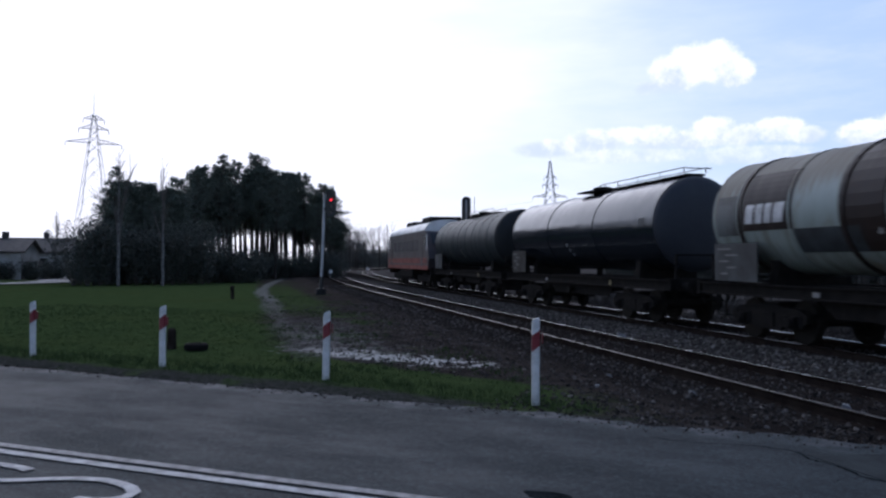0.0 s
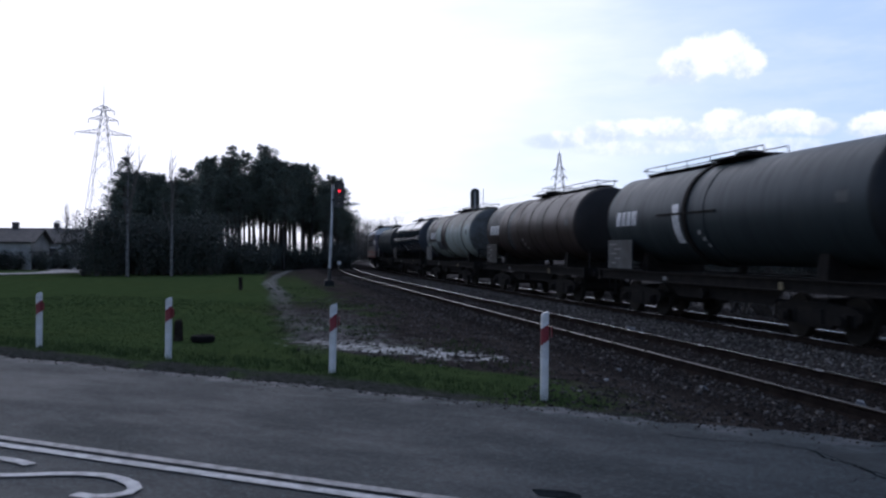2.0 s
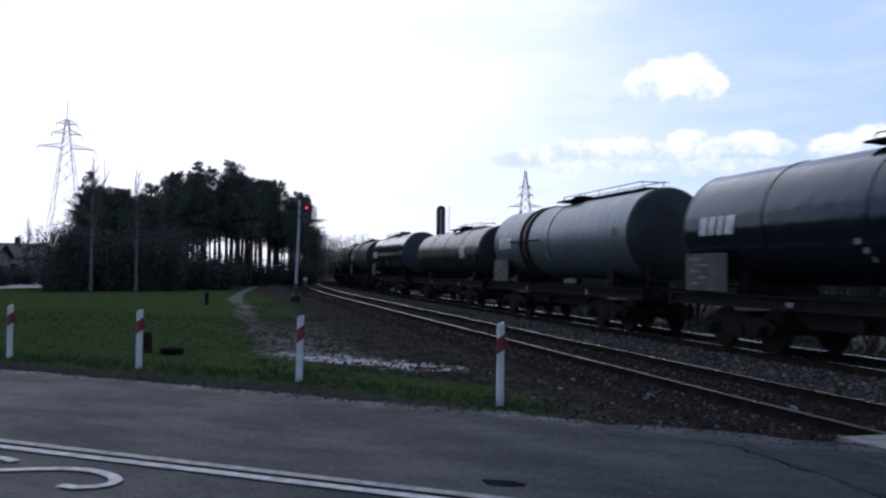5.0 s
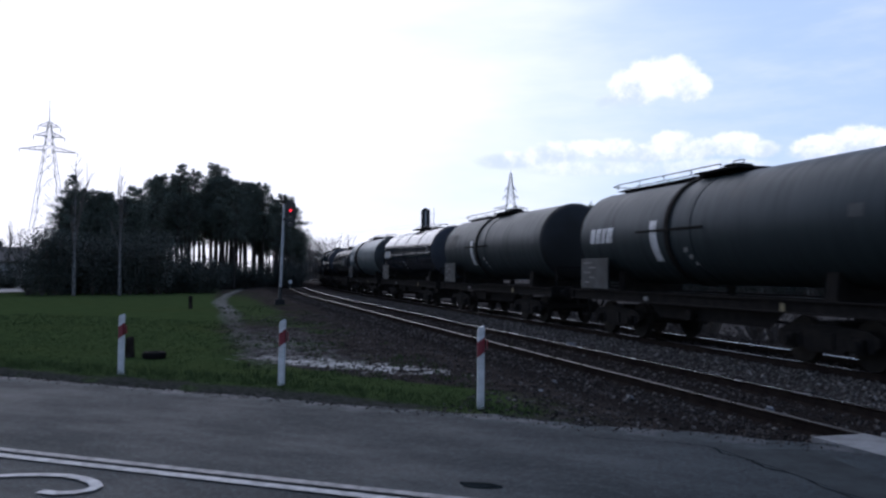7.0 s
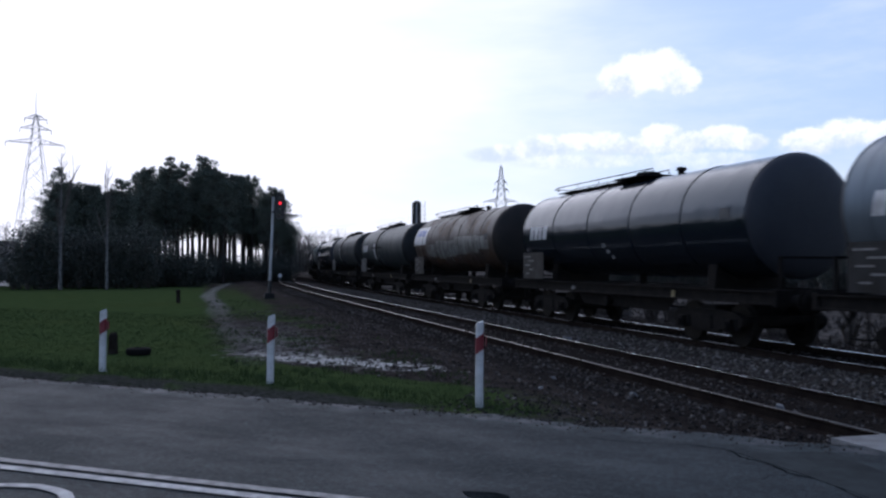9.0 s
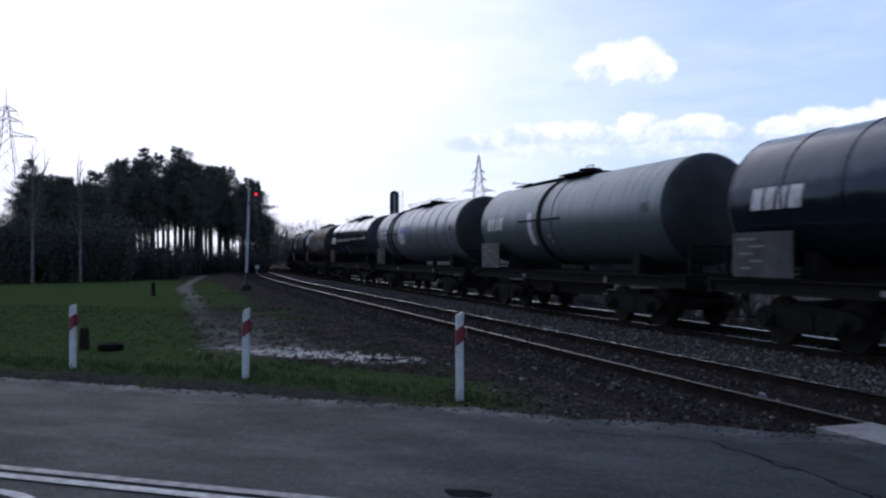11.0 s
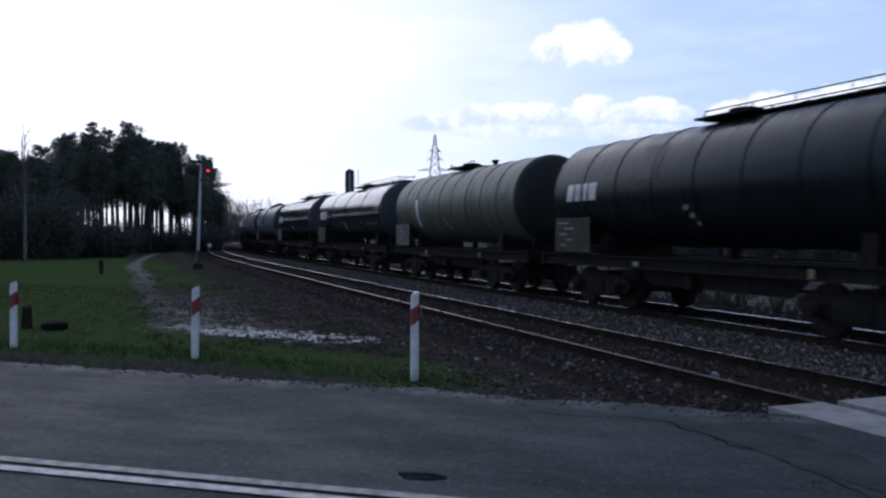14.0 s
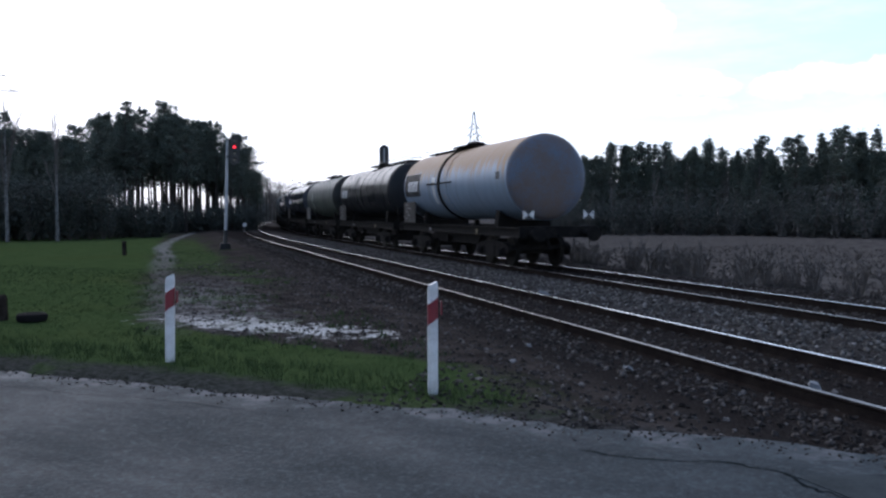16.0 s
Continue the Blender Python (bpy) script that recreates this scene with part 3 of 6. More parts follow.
def make_road():
    def edge(x):
        return -0.98 + 0.012 * abs(x + 1) * (1 if x < -1 else 0) * -1 + 0.20 * noise.noise((x * 0.9, 1.0, 0)) + 0.12 * noise.noise((x * 3.3, 2.0, 0)) + 0.05 * noise.noise((x * 9.0, 3.0, 0))
    top = [(x, edge(x)) for x in np.arange(3.55, -40, -0.12)] + [(-60, -2), (-260, -10)]
    low = [(-260, -20), (-40, -11.2), (0, -9.0), (11.05, -8.6)]
    pts = [(4.22, -0.92)] + top + low
    b = Build()
    b.prism([(float(x), float(y)) for x, y in pts], -0.13, -0.012, "z")
    road = tagged(new("road", b.mesh("road", M["asphalt"])), "worn grey asphalt road with patched broken edge", "road", "", "structure")
    b = Build().prism([(14.4, -0.9), (20.2, -7.4), (260, -5), (260, 4), (24, -0.6)], -0.13, -0.012, "z")
    tagged(new("road", b.mesh("road", M["asphalt"])), "worn grey asphalt road beyond the level crossing", "road", "", "structure")
    # double centre line
    for base, paint in ((-4.62, "road_paint_worn"), (-4.81, "road_paint")):
        b = Build()
        xs = list(np.arange(-40, 5.2, 0.5))
        for a, c in zip(xs, xs[1:]):
            b.quad((a, line_y(a, base) - 0.055, 0.0), (c, line_y(c, base) - 0.055, 0.0), (c, line_y(c, base) + 0.055, 0.0), (a, line_y(a, base) + 0.055, 0.0))
        tagged(new("road_line", b.mesh("road_line", M[paint])), "worn white double centre line painted on asphalt", "road marking", "centre lines", "structure")
    # painted letter, drawn as one curved stroke
    pts = [(-1.16, -5.72), (-1.00, -5.70), (-0.90, -5.62), (-0.86, -5.52), (-0.90, -5.42), (-1.02, -5.34), (-1.2, -5.29), (-1.39, -5.28), (-1.58, -5.34), (-1.75, -5.44), (-1.95, -5.60),
           (-2.15, -5.72), (-2.4, -5.78), (-2.7, -5.74), (-2.85, -5.62), (-2.86, -5.48), (-2.72, -5.38), (-2.5, -5.345), (-2.3, -5.34), (-2.16, -5.36)]
    b = Build()
    for i in range(len(pts) - 1):
        p, q = Vector(pts[i]), Vector(pts[i + 1])
        a0 = (Vector(pts[min(i + 1, len(pts) - 1)]) - Vector(pts[max(i - 1, 0)])).normalized()
        a1 = (Vector(pts[min(i + 2, len(pts) - 1)]) - p).normalized()
        w0, w1 = Vector((-a0.y, a0.x)) * 0.05, Vector((-a1.y, a1.x)) * 0.05
        b.quad((*(p - w0), 0.001), (*(q - w1), 0.001), (*(q + w1), 0.001), (*(p + w0), 0.001))
    tagged(new("road_letter", b.mesh("road_letter", M["road_paint"])), "large white curved letter painted on the road", "road marking", "", "structure")
    # dark round patch and cracks
    b = Build()
    ring = [(1.71 + 0.17 * math.cos(t) * (1 + 0.15 * math.sin(3 * t)), -4.03 + 0.085 * math.sin(t) * (1 + 0.2 * math.sin(2 * t))) for t in np.linspace(0, 2 * math.pi, 20)[:-1]]
    b.prism(ring, -0.02, -0.006, "z")
    tagged(new("road_patch", b.mesh("road_patch", M["tar"])), "small dark tar patch in the asphalt", "road patch", "", "structure")
    # cracks wander and fork, and vary in width
    rng.seed(7)
    for line, wdt in (([(3.13, -1.67), (3.3, -1.95), (3.5, -2.1), (3.69, -2.38), (3.9, -2.5), (4.3, -3.1), (4.6, -3.6)], 0.013),
                      ([(3.69, -2.38), (3.55, -2.5), (3.5, -2.66)], 0.004), ([(4.3, -3.1), (4.2, -3.3)], 0.004),
                      ([(3.13, -1.67), (2.7, -1.6), (2.3, -1.72), (1.7, -1.66)], 0.007), ([(-4.6, -1.7), (-3.6, -1.55), (-2.9, -1.62), (-1.9, -1.5), (-1.0, -1.58)], 0.005)):
        fine_line = []
        for p, q in zip(line, line[1:]):
            for k in range(6):
                fine_line.append(Vector(p).lerp(Vector(q), k / 6) + Vector((rng.uniform(-0.03, 0.03), rng.uniform(-0.03, 0.03))))
        b = Build()
        wid = [wdt * rng.uniform(0.35, 1.5) for _ in fine_line]
        for i in range(len(fine_line) - 1):
            p, q = fine_line[i], fine_line[i + 1]
            nn = Vector((-(q - p).y, (q - p).x)).normalized()
            u, v = nn * wid[i], nn * wid[i + 1]
            b.quad((*(p - u), -0.008), (*(q - v), -0.008), (*(q + v), -0.008), (*(p + u), -0.008))
        tagged(new("road_crack", b.mesh("road_crack", M["tar"])), "dark crack running through the asphalt", "road crack", "", "structure")
    b = Build().prism([(3.2, -1.75), (3.95, -1.35), (4.6, -2.4), (4.9, -3.6), (4.3, -3.0), (3.8, -2.4)][::-1], -0.02, -0.007, "z")
    tagged(new("road_patch", b.mesh("road_patch", M["asphalt_patch"])), "paler patched strip of asphalt beside the crossing", "road patch", "", "structure")


make_road()


def strip_box(b, s0, s1, o0, o1, z0, z1):
    """A slab between s0..s1 and o0..o1."""
    c = [track(s, o)[0] for s, o in ((s0, o0), (s0, o1), (s1, o1), (s1, o0))]
    return b.prism([(p.x, p.y) for p in c], z0, z1, "z")


def make_track(off, name):
    root = thing(name, Matrix(), "single railway track with polished rails on dark wooden sleepers", "railway track", "tracks", "structure")
    prof = [(-0.07, -0.172), (0.07, -0.172), (0.07, -0.155), (0.012, -0.13), (0.012, -0.045), (0.034, -0.03), (0.034, -0.004), (-0.034, -0.004), (-0.034, -0.03), (-0.012, -0.045), (-0.012, -0.13), (-0.07, -0.155)]
    ss = list(np.arange(-120, 40, 5.0)) + list(np.arange(40, 420, 4.0))
    for side in (-0.7525, 0.7525):
        b, t = Build(), Build()
        k = len(prof)
        for i, s in enumerate(ss):
            for a, z in prof:
                p, _ = track(s, off + side + a)
                b.v.append((p.x, p.y, ZR + rise(s) + z))
            if i:
                j0, j1 = (i - 1) * k, i * k
                b.f += [(j0 + m, j1 + m, j1 + (m + 1) % k, j0 + (m + 1) % k) for m in range(k)]
            for a, z in ((-0.034, -0.0035), (-0.02, 0.0), (0.02, 0.0), (0.034, -0.0035)):
                p, _ = track(s, off + side + a)
                t.v.append((p.x, p.y, ZR + rise(s) + z))
            if i:
                t.f += [((i - 1) * 4 + m, (i - 1) * 4 + m + 1, i * 4 + m + 1, i * 4 + m) for m in range(3)]
        rail = part("rail", b, M["rail_side"], root, "rusty steel rail with bright polished head")
        # the rail nearer the road gets the head with its sheen coloured darker
        part("rail_head", t, M["rail_top" if side > 0 else "rail_dim_sheen"], rail, "polished running surface")
    me = Build().chamfered(0, 0, -0.075, 2.5, 0.24, 0.15, 0.03).mesh("sleeper", M["sleeper"])
    rest = Build()
    for i in range(-60, 260):
        s = i * 0.65
        p, h = track(s, off)
        if -6 < s < 60:
            m = pose(p.x, p.y, ZR + rise(s) - 0.185 - 0.012 * rng.random(), 0, 0, math.degrees(-h) + rng.uniform(-0.6, 0.6))
            part("sleeper", me, None, root, at=m)
        else:
            m = pose(p.x, p.y, ZR + rise(s) - 0.172, 0, 0, math.degrees(-h))
            rest.box(0, 0, -0.075, 2.5, 0.24, 0.15, m)
    tagged(part("sleepers", rest, M["sleeper"], root, "row of dark wooden sleepers"), kind="stuff")


make_track(OFF1, "railway_track_1")
make_track(OFF2, "railway_track_2")


def make_crossing():
    root = thing("level_crossing", Matrix(), "level crossing deck of pale concrete panels between the rails", "level crossing", "", "structure")
    for off in (OFF1, OFF2):
        for o0, o1 in ((off - 1.52, off - 0.84), (off - 0.64, off + 0.64), (off + 0.84, off + 1.52)):
            s = -3.0 - (0 if off == OFF1 else 2.5)
            for k in range(4):
                part("panel", strip_box(Build(), s - 2.4 + 0.01, s - 0.01, o0, o1, -0.2, -0.035 + 0.006 * rng.random()), M["concrete"], root)
                s -= 2.4


make_crossing()


def ballast():
    """Loose stones of the track bed and grit on the verge, each a small uneven lump."""
    base = [(-1, -1, -0.6), (1, -1, -0.5), (1, 1, -0.6), (-1, 1, -0.5), (-0.7, -0.7, 0.6), (0.7, -0.6, 0.5), (0.6, 0.7, 0.65), (-0.7, 0.6, 0.45)]
    quads = [(0, 3, 2, 1), (4, 5, 6, 7), (0, 1, 5, 4), (1, 2, 6, 5), (2, 3, 7, 6), (3, 0, 4, 7)]
    verts, faces = [], []
    dark_v, dark_f, pale_v, pale_f = [], [], [], []

    def lump(x, y, z, r):
        i = len(verts)
        a = rng.uniform(0, 6.28)
        c, s_ = math.cos(a), math.sin(a)
        kx, ky, kz = rng.uniform(0.7, 1.3), rng.uniform(0.7, 1.3), rng.uniform(0.6, 1.2)
        tx, ty = rng.uniform(-0.5, 0.5), rng.uniform(-0.5, 0.5)
        for vx, vy, vz in base:
            px, py, pz = (vx + rng.uniform(-0.25, 0.25)) * kx * r, (vy + rng.uniform(-0.25, 0.25)) * ky * r, vz * kz * r
            pz += tx * px + ty * py
            verts.append((x + c * px - s_ * py, y + s_ * px + c * py, z + pz))
        faces.extend(tuple(i + q for q in f) for f in quads)
    n = 0
    while n < 34000:
        s = -5 + 60 * rng.random() ** 1.7
        o = rng.uniform(1.3, 11.6)
        if o < 2.4 and rng.random() < 0.75:
            continue
        on_bed = min(abs(o - OFF1), abs(o - OFF2)) < 1.0
        p, _ = track(s, o)
        if p.y < -0.6:
            continue
        r = rng.uniform(0.013, 0.029)
        if on_bed and rng.random() < 0.5:
            continue
        z = ground_z(p.x, p.y) + 0.010
        # heap between the tracks
        mid = (OFF1 + OFF2) / 2
        if 5.35 < o < 7.75:
            verts, faces = pale_v, pale_f
        else:
            verts, faces = dark_v, dark_f
        lump(p.x, p.y, z + 0.05 * max(0, 1 - abs(o - mid) / 1.4) * rng.random(), r)
        n += 1
    soup("ballast", dark_v, dark_f, M["stone"], "dark brown-grey crushed stone ballast round the tracks", "ballast", "stuff")
    soup("ballast", pale_v, pale_f, M["stone_pale"], "paler grey crushed stone ballast between the tracks", "ballast", "stuff")
    verts, faces = [], []
    for _ in range(5200):
        s, o = -2 + 26 * rng.random() ** 1.4, rng.triangular(-3.2, 2.2, 0.9)
        p, _h = track(s, o)
        if p.y < -0.7 or (p.y < 1.8 and p.x < -0.6):
            continue
        lump(p.x, p.y, ground_z(p.x, p.y) + 0.006, rng.uniform(0.008, 0.026))
    for _ in range(900):
        x = rng.uniform(-13, 4.2)
        y = -0.98 - 0.26 * abs(rng.gauss(0, 0.6)) + 0.15 * noise.noise((x * 0.9, 1.0, 0))
        lump(x, y, -0.006 if y < -0.95 else ground_z(x, y) + 0.004, rng.uniform(0.004, 0.011))
    soup("grit", verts, faces, M["stone"], "scattered pale stones and grit on bare soil", "gravel", "stuff")
    # the conspicuous pale stones
    for s, o, r in ((9.0, 5.28, 0.10), (1.6, 1.45, 0.03), (0.6, 0.2, 0.022), (2.8, 2.2, 0.035), (0.9, 2.6, 0.04), (-0.6, 3.9, 0.05)):
        verts, faces = [], []
        p, _h = track(s, o)
        lump(0, 0, 0, r)
        ob = soup("stone", verts, faces, M["concrete"], "pale lump of stone lying on the ballast", "stone")
        ob.matrix_basis = pose(p.x, p.y, ground_z(p.x, p.y) + r * 0.55 + (0.02 if o > 2 else 0))


ballast()


def blades():
    verts, faces = [], []

    def tuft(x, y, z, h, n, wide, lean=0.5):
        for _ in range(n):
            a = rng.uniform(0, 6.28)
            c, s_ = math.cos(a), math.sin(a)
            bx, by = x + rng.uniform(-0.05, 0.05), y + rng.uniform(-0.05, 0.05)
            hh = h * rng.uniform(0.5, 1.2)
            lx, ly = rng.uniform(-lean, lean) * hh, rng.uniform(-lean, lean) * hh
            i = len(verts)
            verts.extend(((bx - c * wide, by - s_ * wide, z - 0.01), (bx + c * wide, by + s_ * wide, z - 0.01), (bx + lx, by + ly, z + hh)))
            faces.append((i, i + 1, i + 2))
    # lawn, thinning with distance
    n = 0
    while n < 15000:
        y = -0.75 + 14 * rng.random() ** 2.6
        x = rng.uniform(-26, 1.2)
        s, off = plan(x, y)
        edge = -2.6 + 3.4 * smooth(y, 2.7, 1.4)
        if off > edge - 0.2 + 0.9 * noise.noise((x * 0.8, y * 0.8, 2)):
            continue
        if abs((x + 4.7) / 2.2) < 1 and abs(y - 2.95) < 0.45:
            continue
        if y < -0.15 and rng.random() < 0.35 + 0.9 * smooth(y, -0.2, -0.6) + 0.3 * noise.noise((x * 1.3, y, 7)):
            continue
        tall = 0.10 if y < 0.6 else 0.03
        tuft(x, y, ground_z(x, y), tall * rng.uniform(0.5, 1.3), 4, 0.004 + 0.0011 * max(0, y))
        n += 1
    for _ in range(1700):
        s, o = 2 + 32 * rng.random() ** 1.5, rng.uniform(-3.0, 0.8)
        x, y = (track(s, o)[0])
        if noise.noise((x * 0.5, y * 0.5, 9)) < 0.08 or abs((x + 4.7) / 2.4) < 1 and abs(y - 2.95) < 0.6:
            continue
        tuft(x, y, ground_z(x, y), 0.09, 5, 0.008)
    soup("grass", verts, faces, M["grass_blade"], "short green grass of the verge and lawn", "grass", "stuff")
    verts.clear(), faces.clear()
    for _ in range(9000):
        s, o = -14 + 60 * rng.random(), 12.0 + 30 * rng.random() ** 2.0
        x, y = track(s, o)[0]
        near = max(0.0, 1 - (o - 12) / 6)
        tuft(x, y, ground_z(x, y), rng.uniform(0.05, 0.16) + 0.22 * near * max(0, noise.noise((x * 0.4, y * 0.4, 4)) + 0.3), 6, 0.02, 0.35)
    soup("dry_grass", verts, faces, M["dry_grass"], "tall dead grass and weeds beyond the tracks", "grass", "stuff")


blades()


# ---- trees ----


def clump(verts, faces, c, r, n, size, flat=0.7, up=0.0):
    for _ in range(n):
        while True:
            p = (rng.uniform(-1, 1), rng.uniform(-1, 1), rng.uniform(-1, 1))
            if p[0] ** 2 + p[1] ** 2 + p[2] ** 2 < 1:
                break
        x, y, z = c[0] + p[0] * r, c[1] + p[1] * r, c[2] + p[2] * r * flat
        i = len(verts)
        for _k in range(3):
            verts.append((x + rng.uniform(-size, size), y + rng.uniform(-size, size), z + rng.uniform(-size, size) * 0.8 + up * rng.random()))
        faces.append((i, i + 1, i + 2))


def pine(h, bare, seed, broad=1.0, spruce=False):
    """A conifer: tapered trunk, limbs, and a ragged crown of needle tufts."""
    rng.seed(seed)
    root = thing("spruce_tree" if spruce else "pine_tree", Matrix(), "tall dark conifer with ragged crown and bare lower trunk", "tree", "conifer stand")
    t = Build()
    bend = [(0, 0, -0.3)]
    for k in range(1, 6):
        bend.append((rng.uniform(-0.12, 0.12) * k * 0.5, rng.uniform(-0.12, 0.12) * k * 0.5, h * k / 5))
    r = 0.012 * h + 0.03
    for k in range(5):
        t.tube(bend[k], bend[k + 1], r * (1 - k / 5.4), r * (1 - (k + 1) / 5.4), 7, False)
    verts, faces = [], []
    z = h * bare
    while z < h * 0.99:
        f = (z - h * bare) / (h * (1 - bare))
        if spruce:
            reach = (0.20 * h * (1 - f) ** 0.8 + 0.15) * broad
        else:
            reach = (0.21 * h * (f + 0.12) ** 0.3 * (1 - f) ** 0.55 + 0.1) * broad * (0.7 + 0.5 * rng.random())
        a = rng.uniform(0, 6.28)
        for _k in range(rng.choice((2, 3, 4))):
            a += rng.uniform(1.2, 2.6)
            ln = reach * rng.uniform(0.45, 1.25)
            rise = rng.uniform(-0.15, 0.25) * ln if spruce else rng.uniform(0.05, 0.5) * ln
            i = min(4, int(z / h * 5))
            q = Vector(bend[i]).lerp(Vector(bend[i + 1]), z / h * 5 - i)
            e = q + Vector((math.cos(a) * ln, math.sin(a) * ln, rise))
            t.tube(q, e, 0.035 + 0.003 * h * (1 - f), 0.012, 4, False)
            for u in (0.55, 0.8, 1.0):
                if rng.random() < 0.86:
                    m = q.lerp(e, u)
                    clump(verts, faces, m, (0.32 + 0.17 * ln) * (1 - 0.45 * f), int(18 + 11 * ln), 0.105, 0.7, 0.10)
        z += rng.uniform(0.16, 0.38) * (0.8 + 0.03 * h) * (1 - 0.45 * f)
    clump(verts, faces, Vector(bend[5]), 0.20, 22, 0.09, 2.2)
    for _k in range(int(h * 0.7)):     # dead stubs on the bare trunk
        zz = rng.uniform(0.15, max(0.2, bare)) * h
        a = rng.uniform(0, 6.28)
        t.tube((0, 0, zz), (math.cos(a) * 0.7, math.sin(a) * 0.7, zz + 0.15), 0.025, 0.008, 3, False)
    part("trunk", t, M["bark"], root)
    me = bpy.data.meshes.new("crown")
    me.from_pydata(verts, [], faces)
    me.materials.append(M["needles"])
    part("crown", me, None, root)
    return root


def bare_tree(h, seed, mat, name, label, spread=0.3, levels=3, lean=0.0):
    rng.seed(seed)
    root = thing(name, Matrix(), label, "tree", "bare trees")
    t = Build()
    twigs = Build()

    def grow(a, way, ln, r, lev):
        b = a + way * ln
        (t if lev == levels else twigs).tube(a, b, r, r * 0.6, 6 if lev == levels else 3, False)
        if lev == 0:
            return
        for _k in range(5 if lev == levels else 4):
            f = rng.uniform(0.35, 1.0)
            w = (way + Vector((rng.uniform(-1, 1), rng.uniform(-1, 1), rng.uniform(-0.1, 0.9))) * spread * (1.6 if lev < levels else 1.2)).normalized()
            grow(a.lerp(b, f), w, ln * rng.uniform(0.35, 0.6), r * 0.4 + 0.006, lev - 1)
    grow(Vector((0, 0, -0.2)), Vector((lean, 0, 1)).normalized(), h * 0.62, 0.013 * h, levels)
    t.tube((lean * h * 0.6, 0, h * 0.6), (lean * h, 0, h), 0.012 * h * 0.5, 0.02, 5, False)
    for _k in range(26):
        f = rng.uniform(0.45, 0.98)
        a = rng.uniform(0, 6.28)
        ln = h * 0.16 * (1.15 - f) + 0.4
        twigs.tube((lean * h * f, 0, h * f), (lean * h * f + math.cos(a) * ln * 0.6, math.sin(a) * ln * 0.6, h * f + ln), 0.022, 0.008, 3, False)
    part("trunk", t, mat, root)
    part("twig_crown", twigs, M["twig"], root)
    return root


def shrub(w, h, seed, leafy=1.0, name="hedge_bush", label="dense dark evergreen bush at the lawn's edge", leaf="bush"):
    rng.seed(seed)
    root = thing(name, Matrix(), label, "bush", "bushes")
    t = Build()
    verts, faces = [], []
    for _k in range(int(11 * leafy) + 6):
        a = rng.uniform(0, 6.28)
        e = Vector((math.cos(a) * w * rng.uniform(0.1, 0.5), math.sin(a) * w * rng.uniform(0.1, 0.5), h * rng.uniform(0.45, 1.0)))
        t.tube((0, 0, -0.1), e, 0.04, 0.01, 4, False)
        if leafy:
            for u in (0.25, 0.45, 0.65, 0.85, 1.0):
                clump(verts, faces, e * u, w * 0.17, int(34 * leafy) + int(6 * max(0, w - 6)), 0.06 + 0.03 * w if w > 6 else 0.13, 0.9)
        else:
            for _j in range(14):
                q = e * rng.uniform(0.3, 1)
                t.tube(q, q + Vector((rng.uniform(-0.5, 0.5), rng.uniform(-0.5, 0.5), rng.uniform(0.1, 0.8))) * w * 0.35, 0.018, 0.006, 3, False)
    tagged(part("stem", t, M["twig"], root), kind="stuff")
    if leafy:
        me = bpy.data.meshes.new("foliage")
        me.from_pydata(verts, [], faces)
        me.materials.append(M[leaf])
        part("foliage", me, None, root)
    return root


def polar(az, dist):
    """A place at an azimuth and distance from where the camera stands."""
    a = radians(az)
    return 3.8 + math.sin(a) * dist, -9.4 + math.cos(a) * dist


def planted(ob, x, y, turn, label=""):
    c = copy_thing(ob, pose(x, y, ground_z(x, y), 0, 0, turn))
    if label:
        c["label"] = label
    return c


def settle(ob, x, y, turn):
    ob.matrix_basis = pose(x, y, ground_z(x, y), 0, 0, turn)


